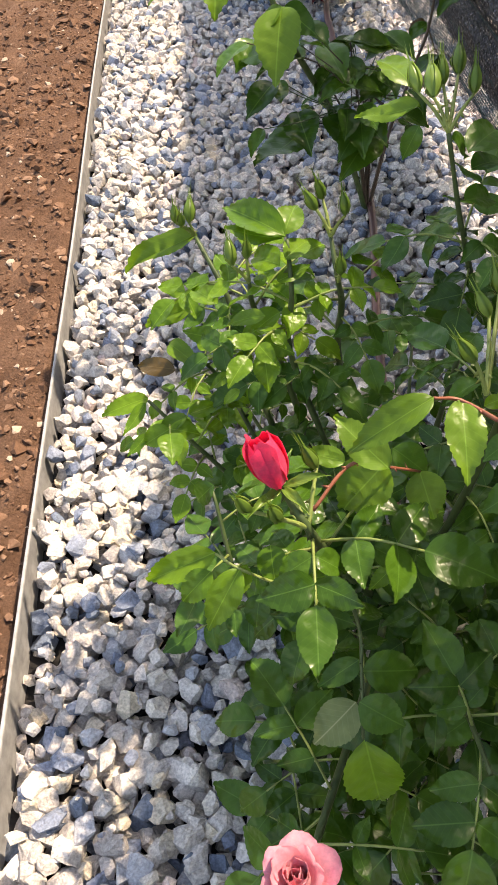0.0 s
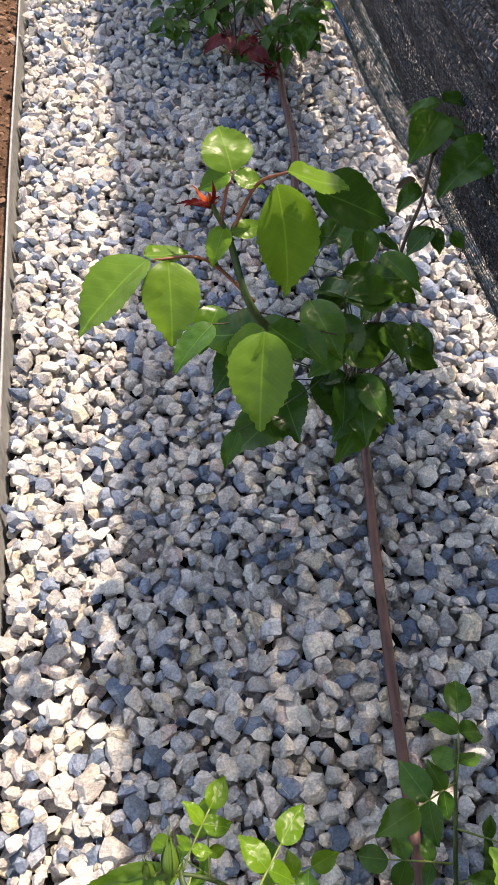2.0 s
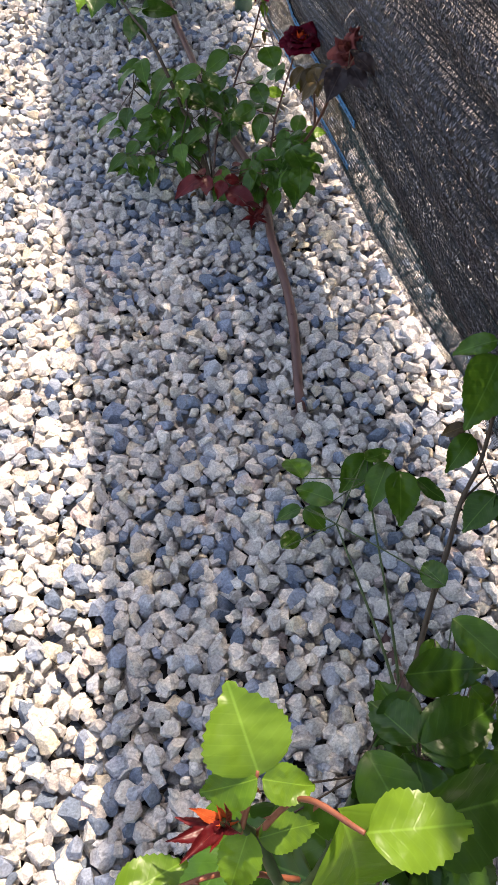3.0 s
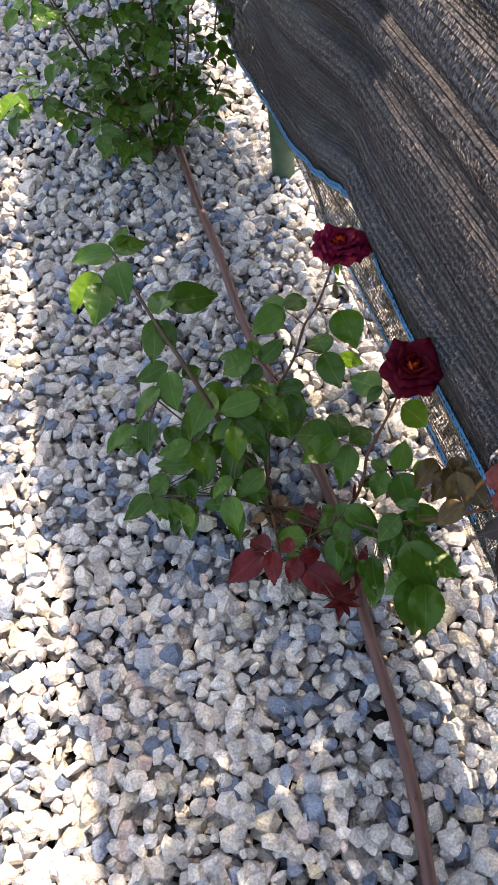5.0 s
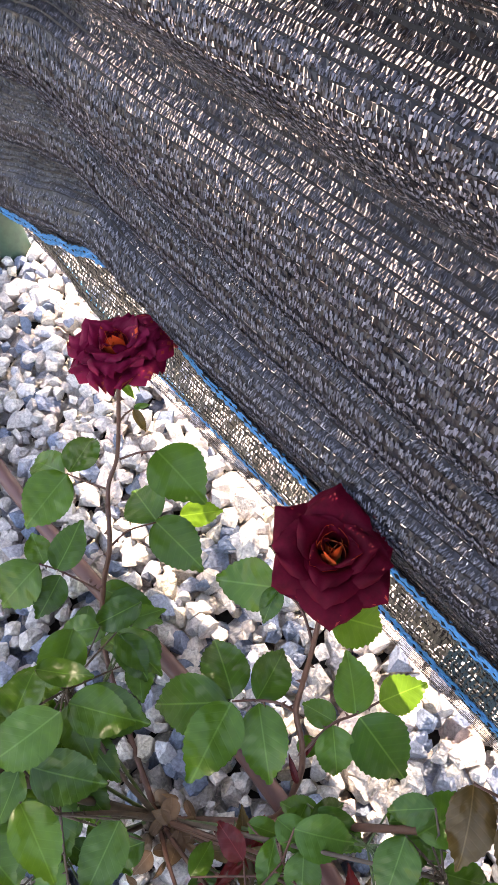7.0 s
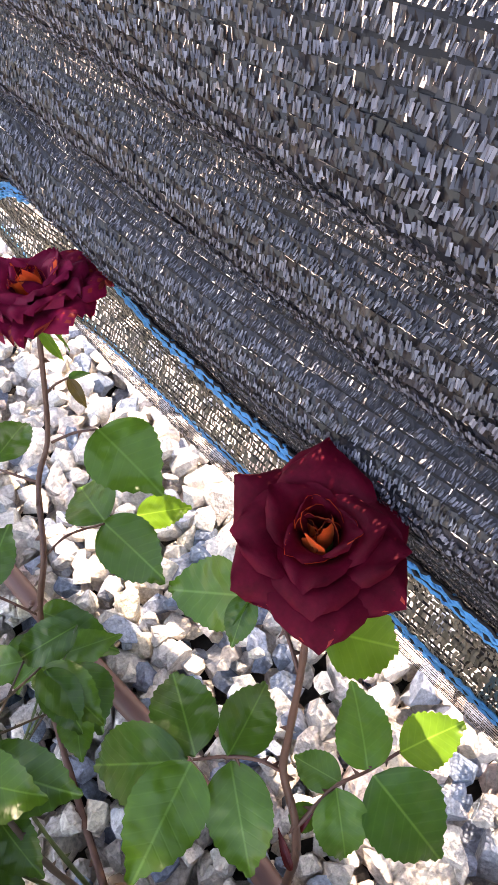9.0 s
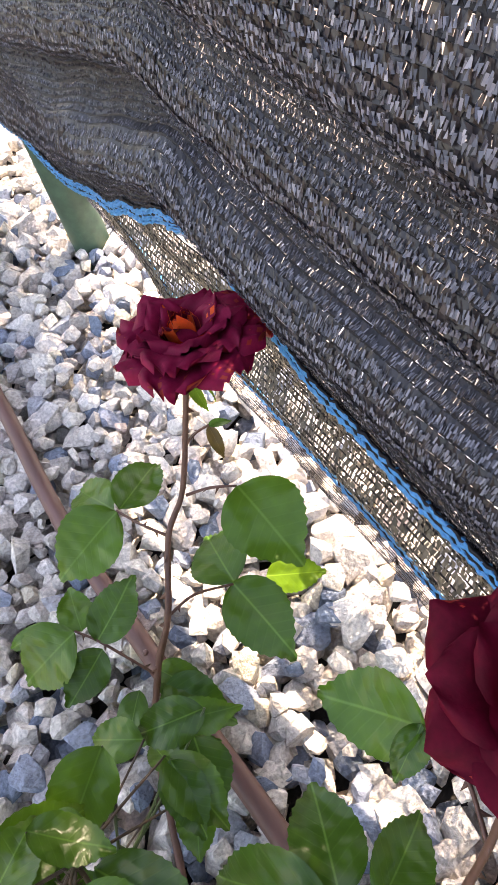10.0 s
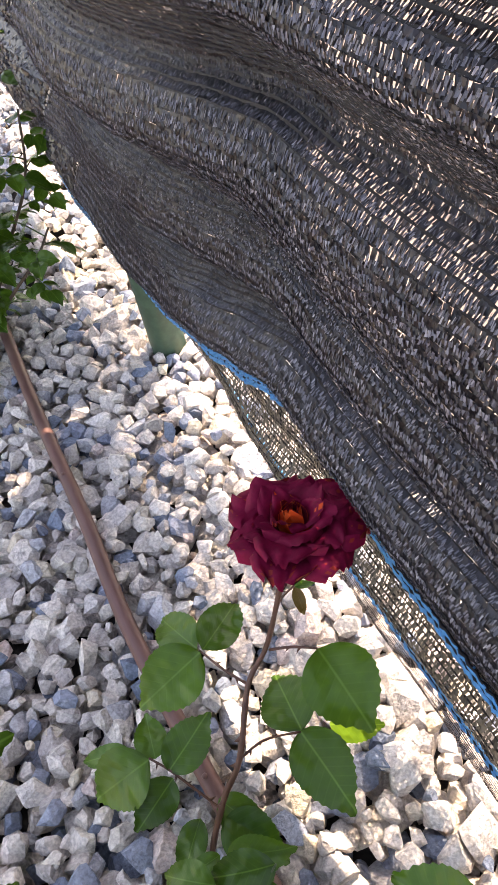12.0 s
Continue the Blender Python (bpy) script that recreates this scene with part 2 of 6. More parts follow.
PETAL_SCARLET = petal_material("scarlet_petal_back", (0.26, 0.012, 0.012), (0.40, 0.03, 0.015), 0.2, 0.5, 0.2)
PETAL_FLAME = petal_material("orange_red_petal_back", (0.74, 0.045, 0.012), (0.86, 0.12, 0.02), 0.25, 0.5, 0.2)
PETAL_PINK = petal_material("deep_pink_petal", (0.93, 0.035, 0.15), (0.96, 0.13, 0.24), 0.48, 0.5, 0.2)
PETAL_ROSE = petal_material("soft_pink_petal", (0.78, 0.24, 0.33), (0.88, 0.42, 0.48), 0.3, 0.5, 0.2)
PETAL_DEAD = petal_material("withered_brown_petal", (0.13, 0.022, 0.022), (0.27, 0.075, 0.065), 0.2, 0.8, 0.1)


# ---- building helpers ----
def mesh_object(name, verts, faces, mat, parent=None, label="", smooth=True):
    me = bpy.data.meshes.new(name)
    me.from_pydata([tuple(v) for v in verts], [], [tuple(f) for f in faces])
    me.materials.append(mat)
    me.polygons.foreach_set("use_smooth", [smooth] * len(me.polygons))
    me.update()
    ob = new(name, me)
    if parent:
        ob.parent = parent
    return tagged(ob, label) if label else ob


def thing(name, place, label, category, group=""):
    ob = new(name)
    ob.empty_display_size = 0.05
    ob.location = place
    return tagged(ob, label, category, group)


def curve_points(pts, per=6):
    """Catmull-Rom through pts."""
    p = [Vector(q) for q in pts]
    p = [p[0] * 2 - p[1]] + p + [p[-1] * 2 - p[-2]]
    out = []
    for i in range(1, len(p) - 2):
        for k in range(per):
            t = k / per
            a, b, c, d = p[i - 1:i + 3]
            out.append(0.5 * ((2 * b) + (c - a) * t + (2 * a - 5 * b + 4 * c - d) * t * t + (3 * b - a - 3 * c + d) * t ** 3))
    return out + [p[-2]]


def tube_data(path, r0, r1, sides=7, wobble=0.0, seed=0):
    verts, faces = [], []
    rng = random.Random(seed)
    n = len(path)
    side = Vector((0.3, 0.2, 1)).cross(path[1] - path[0])
    side = side.normalized() if side.length > 1e-6 else Vector((1, 0, 0))
    for i, q in enumerate(path):
        d = (path[min(i + 1, n - 1)] - path[max(i - 1, 0)]).normalized()
        side = (side - d * side.dot(d)).normalized()
        up = d.cross(side)
        r = (r0 + (r1 - r0) * i / (n - 1)) * (1 + wobble * rng.uniform(-1, 1))
        for k in range(sides):
            a = 2 * math.pi * k / sides
            verts.append(q + (side * math.cos(a) + up * math.sin(a)) * r)
    for i in range(n - 1):
        for k in range(sides):
            faces.append((i * sides + k, i * sides + (k + 1) % sides, (i + 1) * sides + (k + 1) % sides, (i + 1) * sides + k))
    faces.append(tuple(reversed(range(sides))))
    faces.append(tuple((n - 1) * sides + k for k in range(sides)))
    return verts, faces


def cane(bush, pts, r0, r1, mat, label="", name="cane"):
    """A tapered cane with nodes and a few thorns, in the bush's own coordinates."""
    o = Vector(bush.location)
    path = curve_points([Vector(p) - o for p in pts], 7)
    verts, faces = tube_data(path, r0, r1, 7, 0.10, len(path) + int(1e4 * abs(pts[-1][0])))
    rng = random.Random(int(1e4 * abs(pts[-1][1])))
    for i in range(3, len(path) - 3, 3):
        d = (path[i + 1] - path[i]).normalized()
        out = d.cross(Vector((rng.uniform(-1, 1), rng.uniform(-1, 1), rng.uniform(-1, 1)))).normalized()
        r = r0 + (r1 - r0) * i / (len(path) - 1)
        b = len(verts)
        c = path[i] + out * r * 0.7
        verts += [c + d * r * 1.3, c - d * r * 1.3, c + d.cross(out) * r * 0.5, c - d.cross(out) * r * 0.5, c + out * 0.004 - d * 0.002]
        faces += [(b, b + 2, b + 4), (b + 2, b + 1, b + 4), (b + 1, b + 3, b + 4), (b + 3, b, b + 4)]
    mesh_object(name, verts, faces, mat, bush, label)
    return [p + o for p in path]


LEAF_CACHE = {}


def leaflet_mesh(mat, variant):
    """A toothed rose leaflet, one unit long along y, folded a little along the midrib."""
    key = (mat.name, variant)
    if key in LEAF_CACHE:
        return LEAF_CACHE[key]
    rng = random.Random(variant * 7 + 3)
    n = 24
    wide = (0.315, 0.335, 0.295, 0.345)[variant % 4]
    fold = (0.46, 0.58, 0.38, 0.68)[variant % 4]
    bend = (0.10, 0.18, -0.04, 0.24)[variant % 4]
    twist = rng.uniform(-0.38, 0.38)
    sway = rng.uniform(-0.05, 0.05)
    verts, faces = [], []
    for i in range(n + 1):
        t = i / n
        w = wide * 2.94 * t ** 0.62 * (1 - t) * (1 if t < 0.78 else 1 - 0.22 * math.sin(math.pi * (t - 0.78) / 0.22))
        if i in (0, n):
            w = 0.004
        tooth = (0.020 if mat in (LEAF_LIME, LEAF_SPRING) else 0.012) if (i % 2 and 1 < i < n) else 0.0
        z = -bend * t * t + 0.02 * math.sin(5 * t + variant) - 0.7 * max(0.0, t - 0.72) ** 2
        for u in (-1, -0.55, 0, 0.55, 1):
            x = u * (w + (tooth if abs(u) == 1 else 0))
            y = t + (0.016 if abs(u) == 1 and tooth else 0)
            quilt = 0.009 * math.sin(2 * math.pi * 5.5 * (t - 0.7 * abs(x))) * min(1.0, 3 * abs(u) * (1.2 - abs(u)))
            zz = z + abs(x) * fold - 0.55 * fold * x * x / wide + quilt + 0.034 * math.sin(7 * t + 2.5 * u + 2 * variant) * abs(u) + twist * x * t
            verts.append((x + sway * t * t, y, zz))
    for i in range(n):
        for k in range(4):
            a = i * 5 + k
            faces.append((a, a + 1, a + 6, a + 5))
    me = bpy.data.meshes.new("leaflet")
    me.from_pydata(verts, [], faces)
    me.materials.append(mat)
    me.polygons.foreach_set("use_smooth", [True] * len(me.polygons))
    LEAF_CACHE[key] = me
    return me


def frame_of(base, along, normal, length, width=1.0):
    y = Vector(along).normalized()
    z = Vector(normal)
    z = z - y * z.dot(y)
    z = z.normalized() if z.length > 1e-5 else y.orthogonal().normalized()
    x = y.cross(z)
    m = Matrix((x * length * width, y * length, z * length)).transposed().to_4x4()
    m.translation = base
    return m


def leaflet(parent, base, along, normal, length, mat, variant, width=1.0, label="", name="leaflet"):
    ob = new(name, leaflet_mesh(mat, variant))
    ob.parent = parent
    ob.matrix_basis = frame_of(base, along, normal, length, width)
    return tagged(ob, label) if label else ob


def compound_leaf(bush, base, tip, normal, size, mat, stalk, count, rng, label="", broad=1.0):
    """A leaf stalk from base to tip with a leaflet at its end and pairs along it."""
    o = Vector(bush.location)
    b, t = Vector(base) - o, Vector(tip) - o
    d = t - b
    sag = Vector((0, 0, 0.12 * d.length))
    path = curve_points([b, b + d * 0.5 + sag, t], 4)
    verts, faces = tube_data(path, 0.0011, 0.0007, 5)
    leaf = mesh_object("leaf", verts, faces, stalk, bush, label)
    n = Vector(normal).normalized()
    along = (path[-1] - path[-2]).normalized()
    leaflet(leaf, path[-1], along + Vector((0, 0, -0.15)), n + Vector((rng.uniform(-.25, .25), rng.uniform(-.25, .25), 0)), size * 1.12, mat, rng.randrange(4), broad)
    side = d.normalized().cross(n).normalized()
    spots = (0.86, 0.42) if count >= 5 else (0.80,)
    for j, s in enumerate(spots):
        q = path[min(len(path) - 1, int(s * (len(path) - 1)))]
        for sg in (-1, 1):
            if count == 4 and sg == 1 and j == 1:
                continue
            way = side * sg + d.normalized() * rng.uniform(0.25, 0.55) + Vector((0, 0, rng.uniform(-0.55, 0.12)))
            tilt = n + Vector((rng.uniform(-.55, .55), rng.uniform(-.55, .55), 0))
            leaflet(leaf, q, way, tilt, size * (0.95 if j == 0 else 0.75) * rng.uniform(0.85, 1.08), mat, rng.randrange(4), broad)
    return leaf


def single_leaf(bush, base, tip, mat, variant, width=1.0, normal=(0, -0.25, 1), label="", stalk=None):
    o = Vector(bush.location)
    b, t = Vector(base) - o, Vector(tip) - o
    jit = random.Random(int(abs(tip[0] * 9173 + tip[1] * 3571)))
    normal = Vector(normal) + Vector((jit.uniform(-0.4, 0.4), jit.uniform(-0.4, 0.3), 0))
    return leaflet(bush, b, t - b, normal, (t - b).length, mat, variant, width * 0.92, label, "leaf")


def blade(bush, rows, normal=(-0.08, -0.35, 1), hubs=()):
    """Leaves set one by one: base, tip, material, form, width; each on a stalk from the nearest hub."""
    for base, tip, mat, var, width in rows:
        if hubs:
            hub = min(hubs, key=lambda h: (Vector(h) - Vector(base)).length)
            cane(bush, [hub, (Vector(hub) + Vector(base)) / 2 + Vector((0, 0, -0.004)), base], 0.0009, 0.0007, STEM_GREEN, name="stalk")
        b, t = Vector(base) - Vector(bush.location), Vector(tip) - Vector(bush.location)
        leaflet(bush, b, t - b, Vector(normal) + Vector((0.12 * math.sin(900 * b.x), 0.12 * math.sin(900 * b.y), 0)), (t - b).length * 1.04, mat, var, 0.93 * width, "", "leaf")


def leafy_cane(bush, pts, r0, r1, stem, leaf, stalk, n, size, rng, start=0.25, end=0.97, count=5, reach=0.06, lift=0.15, broad=1.0):
    path = cane(bush, pts, r0, r1, stem)
    turn = rng.uniform(0, 6.28)
    for i in range(n):
        s = start + (end - start) * (i + rng.uniform(0, 0.6)) / max(1, n)
        k = min(len(path) - 2, int(s * (len(path) - 1)))
        p = path[k]
        d = (path[k + 1] - path[k]).normalized()
        turn += 2.4 + rng.uniform(-0.4, 0.4)
        out = Vector((math.cos(turn), math.sin(turn), 0))
        out = (out - d * out.dot(d) * 0.7 + Vector((0, 0, lift + rng.uniform(-0.2, 0.2)))).normalized()
        length = reach * rng.uniform(0.7, 1.2)
        tip = p + out * length
        if tip.z < 0.03:
            tip.z = 0.03
        # lighter green high on the cane, darker below: shade put into the leaf colour
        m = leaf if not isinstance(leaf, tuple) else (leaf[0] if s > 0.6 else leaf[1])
        compound_leaf(bush, p, tip, Vector((out.x * 0.35, out.y * 0.35 - 0.15, 1)), size * rng.uniform(0.8, 1.15), m, stalk, count, rng, "", broad)
    return path


def bud(bush, base, along, length, rng, colour=None, green=SEPAL):
    """A closed bud: an ovoid with long pointed sepals round it."""
    o = Vector(bush.location)
    m = frame_of(Vector(base) - o, along, (1, 0.3, 0.2), 1.0)
    verts, faces = [], []
    rings, sides = 9, 9
    L, R = length * 0.72, length * 0.150
    for i in range(rings):
        t = i / (rings - 1)
        r = R * (math.sin(math.pi * (0.06 + 0.90 * t ** 0.85)) ** 0.9)
        for k in range(sides):
            a = 2 * math.pi * k / sides + t * 0.8
            verts.append(m @ Vector((math.cos(a) * r, t * L, math.sin(a) * r)))
    for i in range(rings - 1):
        for k in range(sides):
            faces.append((i * sides + k, i * sides + (k + 1) % sides, (i + 1) * sides + (k + 1) % sides, (i + 1) * sides + k))
    faces += [tuple(range(sides)), tuple((rings - 1) * sides + k for k in reversed(range(sides)))]
    ob = mesh_object("bud", verts, faces, colour or green, bush)
    for j in range(5):
        a = 2 * math.pi * j / 5 + rng.uniform(-0.2, 0.2)
        open_ = rng.uniform(0.0, 0.10) if colour is None else rng.uniform(0.5, 1.1)
        sl = length * rng.uniform(1.0, 1.3) * (1 if colour is None else 0.75)
        vv, ff = [], []
        for i in range(9):
            t = i / 8
            r = R * (math.sin(math.pi * (0.06 + 0.90 * min(1, t * sl / L) ** 0.85)) ** 0.9) * 1.06 + 0.0006 + open_ * sl * t * t * 0.7
            if t * sl > L:
                r = max(0.0012, R * 0.25 * (1 - t)) + open_ * sl * t * t * 0.7
            w = 0.55 * (1 - t) ** 0.8 * min(1, 0.4 + t * 3)
            for u in (-1, 0, 1):
                b = a + u * w
                vv.append(m @ Vector((math.cos(b) * r, t * sl * (1 - 0.35 * open_), math.sin(b) * r)))
        for i in range(8):
            for k in range(2):
                ff.append((i * 3 + k, i * 3 + k + 1, i * 3 + k + 4, i * 3 + k + 3))
        mesh_object("sepal", vv, ff, green, ob)
    return ob


def petal_data(centre, axis, turn, length, width, lean0, lean1, radius, curl, rng, point=0.13, frill=0.5):
    """A petal: rises from the centre and leans out from lean0 to lean1 (degrees from the axis), wrapped round the axis."""
    z = Vector(axis).normalized()
    x = z.orthogonal().normalized()
    y = z.cross(x)
    rows, cols = 11, 11
    r, h = radius, 0.0
    verts, faces = [], []
    ph, amp = rng.uniform(0, 6.28), rng.uniform(0.04, 0.10)
    for i in range(rows):
        t = i / (rows - 1)
        lean = radians(lean0 + (lean1 - lean0) * t ** 1.3 + (curl * max(0, t - 0.7) / 0.3))
        if i:
            r += math.sin(lean) * length / (rows - 1)
            h += math.cos(lean) * length / (rows - 1)
        w = width * (0.30 + 0.70 * math.sin(math.pi * (0.08 + 0.60 * t))) * (1 if t < 0.74 else 1 - 0.52 * ((t - 0.74) / 0.26) ** 2.4)
        for k in range(cols):
            u = 2 * k / (cols - 1) - 1
            half = w / 2 * u
            rr = max(r, 0.35 * width)
            a = half / rr
            rim = 1 - 0.10 * u * u
            px = math.cos(a) * rr - (rr - r) + math.sin(lean) * point * length * (1 - abs(u)) ** 1.5 * t ** 5
            py = math.sin(a) * rr
            pz = h * rim + 0.0 + amp * length * (math.sin(3.2 * u + ph) + frill * math.sin((6.0 + 5 * frill) * u + 2 * ph) * t) * t * t + 0.16 * length * t * (u * u) * (1 if curl < 20 else -0.6)
            v = Vector((px, py, 0))
            c, s = math.cos(turn), math.sin(turn)
            verts.append(Vector(centre) + x * (v.x * c - v.y * s) + y * (v.x * s + v.y * c) + z * pz)
    for i in range(rows - 1):
        for k in range(cols - 1):
            a = i * cols + k
            faces.append((a, a + 1, a + cols + 1, a + cols))
    return verts, faces


def petal(head, data, face_mat, back_mat):
    """Thin shell: one colour on the upper face, another on the reverse."""
    verts, faces = data
    me = bpy.data.meshes.new("petal")
    me.from_pydata([tuple(v) for v in verts], [], faces)
    me.update()
    normals = [v.normal.copy() for v in me.vertices]
    n = len(verts)
    both = [Vector(v) + m * 0.00015 for v, m in zip(verts, normals)] + [Vector(v) - m * 0.00015 for v, m in zip(verts, normals)]
    me.clear_geometry()
    me.from_pydata([tuple(v) for v in both], [], faces + [tuple(n + i for i in reversed(f)) for f in faces])
    me.materials.append(face_mat)
    me.materials.append(back_mat)
    m = len(faces)
    me.polygons.foreach_set("material_index", [1] * m + [0] * m)
    me.polygons.foreach_set("use_smooth", [True] * (2 * m))
    me.update()
    ob = new("petal", me)
    ob.parent = head
    return ob


def rose(bush, centre, axis, size, layers, rng, petal_mat, label="", green=SEPAL, point=0.13, backs=None, frill=0.5):
    """An open rose on a green cup; layers: count, length, width, lean0, lean1, radius, curl; backs: the reverse's colour, layer by layer."""
    o = Vector(bush.location)
    c = Vector(centre) - o
    z = Vector(axis).normalized()
    path = [c - z * size * 0.26, c - z * size * 0.20, c - z * size * 0.12, c - z * size * 0.02, c + z * size * 0.02]
    verts, faces = [], []
    rad = (0.025, 0.075, 0.085, 0.06, 0.02)
    x = z.orthogonal().normalized()
    y = z.cross(x)
    for q, r in zip(path, rad):
        for k in range(9):
            a = 2 * math.pi * k / 9
            verts.append(q + (x * math.cos(a) + y * math.sin(a)) * r * size)
    for i in range(4):
        for k in range(9):
            faces.append((i * 9 + k, i * 9 + (k + 1) % 9, (i + 1) * 9 + (k + 1) % 9, (i + 1) * 9 + k))
    head = mesh_object("rose", verts, faces, green, bush, label)
    turn = rng.uniform(0, 6.28)
    for li, (n, length, width, lean0, lean1, radius, curl) in enumerate(layers):
        for j in range(n):
            turn += 2 * math.pi / n + rng.uniform(-0.18, 0.18)
            f = rng.uniform(0.90, 1.10)
            data = petal_data(c - z * size * 0.12, z, turn, length * size * f, width * size * f, lean0, lean1 + rng.uniform(-8, 8), radius * size, curl + rng.uniform(-14, 14), rng, point, frill)
            petal(head, data, petal_mat, backs[li] if backs else petal_mat)
        turn += 0.6
    return head


# ---- ground ----
def grid_sheet(name, x0, x1, y0, y1, step, height, mat, label, category):
    nx, ny = int((x1 - x0) / step) + 1, int((y1 - y0) / step) + 1
    verts = []
    for j in range(ny + 1):
        for i in range(nx + 1):
            x, y = x0 + (x1 - x0) * i / nx, y0 + (y1 - y0) * j / ny
            verts.append((x, y, height(x, y)))
    faces = [(j * (nx + 1) + i, j * (nx + 1) + i + 1, (j + 1) * (nx + 1) + i + 1, (j + 1) * (nx + 1) + i) for j in range(ny) for i in range(nx)]
    return tagged(mesh_object(name, verts, faces, mat), label, category, kind="structure")


def soil_height(x, y):
    v = Vector((x, y, 0))
    h = 0.010 * noise.noise(v * 7) + 0.012 * noise.noise(v * 22) + 0.010 * noise.noise(v * 60)
    h -= 0.004 + 0.012 * max(0.0, 1 - (-0.19 - x) / 0.03)
    rim = min(1.0, max(0.0, min((x + 1.6) / 0.4, (y + 0.6) / 0.4, (5.2 - y) / 0.4)))      # the tilled bed runs out into the field
    return h * rim - 0.044 * (1 - rim)


# bare ground all round
tagged(mesh_object("ground", [(-60, -60, -0.06), (60, -60, -0.06), (60, 60, -0.06), (-60, 60, -0.06)], [(0, 1, 2, 3)], DUST), "bare brown garden soil all round the bed", "ground", kind="structure")
grid_sheet("soil_field", -40.0, -0.188, -40.0, 40.0, 4.0, lambda x, y: -0.042, SOIL, "bare tilled brown soil beyond the bed", "soil")
grid_sheet("soil_bed", -1.6, -0.188, -0.6, 5.2, 0.018, soil_height, SOIL, "tilled reddish-brown soil beside the gravel strip", "soil")
grid_sheet("gravel_base", -0.181, 0.80, -1.7, 6.6, 0.3, lambda x, y: -0.036, GAP_SHADE, "near-black base under the white gravel, coloured as shade in its gaps", "gravel bed")


def chunk(rng, flat, cuts=13):
    """A crushed stone: a lump cut by a few flat planes."""
    normals, dist = [], []
    while len(normals) < cuts:
        n = Vector((rng.gauss(0, 1), rng.gauss(0, 1), rng.gauss(0, 1))).normalized()
        if all(n.dot(q) < 0.86 for q in normals):
            normals.append(n)
            dist.append(rng.uniform(0.66, 1.0))
    N, D = np.array(normals), np.array(dist)
    narrow = rng.uniform(0.66, 1.0)
    bm = bmesh.new()
    for a, b, c in itertools.combinations(range(cuts), 3):
        m = N[[a, b, c]]
        if abs(np.linalg.det(m)) > 0.03:
            v = np.linalg.solve(m, D[[a, b, c]])
            if (N @ v < D + 1e-6).all() and np.linalg.norm(v) < 1.5:
                bm.verts.new((v[0], v[1] * narrow, v[2] * flat))
    res = bmesh.ops.convex_hull(bm, input=bm.verts)
    bmesh.ops.delete(bm, geom=[g for g in res["geom_interior"] if isinstance(g, bmesh.types.BMVert)], context="VERTS")
    bmesh.ops.remove_doubles(bm, verts=bm.verts, dist=0.14)
    bmesh.ops.triangulate(bm, faces=bm.faces)
    bm.verts.index_update()
    v = np.array([q.co[:] for q in bm.verts])
    f = np.array([[q.index for q in face.verts] for face in bm.faces])
    bm.free()
    return v, f


def scatter(name, spots, kinds, mat, label, category, smooth=False):
    """spots: x, y, z, size, kind and three turns; one joined mesh."""
    V, Fc, base = [], [], 0
    for x, y, z, s, k, a, b, c in spots:
        v, f = kinds[k]
        r = np.array(Euler((a, b, c)).to_matrix())
        V.append(v @ r.T * s + (x, y, z))
        Fc.append(f + base)
        base += len(v)
    V, Fc = np.concatenate(V), np.concatenate(Fc)
    me = bpy.data.meshes.new(name)
    me.vertices.add(len(V)); me.vertices.foreach_set("co", V.astype(np.float32).ravel())
    me.loops.add(Fc.size); me.loops.foreach_set("vertex_index", Fc.astype(np.int32).ravel())
    me.polygons.add(len(Fc)); me.polygons.foreach_set("loop_start", np.arange(0, Fc.size, 3, dtype=np.int32))
    me.materials.append(mat)
    me.polygons.foreach_set("use_smooth", [smooth] * len(me.polygons))
    me.update(calc_edges=True)
    return tagged(new(name, me), label, category, kind="stuff")


rng = random.Random(11)
KINDS = [chunk(rng, rng.uniform(0.52, 0.85), 13) for _ in range(48)]
spots = []
# two layers of stones, and chips that fill the gaps between them
for layer, (pitch, z0, mean, keep) in enumerate(((0.0186, -0.028, 0.0124, 1.0), (0.0186, -0.003, 0.0116, 0.97), (0.0200, -0.011, 0.0068, 0.25))):
    j = 0
    y = -0.15
    while y < 4.7:
        x = -0.168 + (0.5 * pitch if j % 2 else 0) + layer * 0.009
        while x < 0.78:
            if rng.random() < keep and not ((y > 3.3 or x > 0.64) and layer != 1):
                s = min(0.0185, max(0.0055, rng.lognormvariate(math.log(mean), 0.30)))
                px = max(-0.181 + s * 0.75, x + rng.uniform(-0.42, 0.42) * pitch)
                spots.append((px, y + rng.uniform(-0.42, 0.42) * pitch, z0 + rng.uniform(-0.008, 0.007) - (s - 0.0145) * 0.5, s, rng.randrange(48),
                              rng.gauss(0, 0.5), rng.gauss(0, 0.5), rng.uniform(0, 6.28)))
            x += pitch
        y += pitch * 0.87
        j += 1
# the strip goes on, behind and ahead, in looser stones
for y0, y1 in ((-1.6, -0.15), (4.7, 6.5)):
    for _ in range(int((y1 - y0) * 1300)):
        s = rng.uniform(0.014, 0.021)
        spots.append((rng.uniform(-0.165, 0.78), rng.uniform(y0, y1), rng.uniform(-0.024, -0.004), s, rng.randrange(48), rng.gauss(0, 0.5), rng.gauss(0, 0.5), rng.uniform(0, 6.28)))
scatter("gravel", spots, KINDS, STONE, "white and blue-grey crushed marble gravel", "gravel")

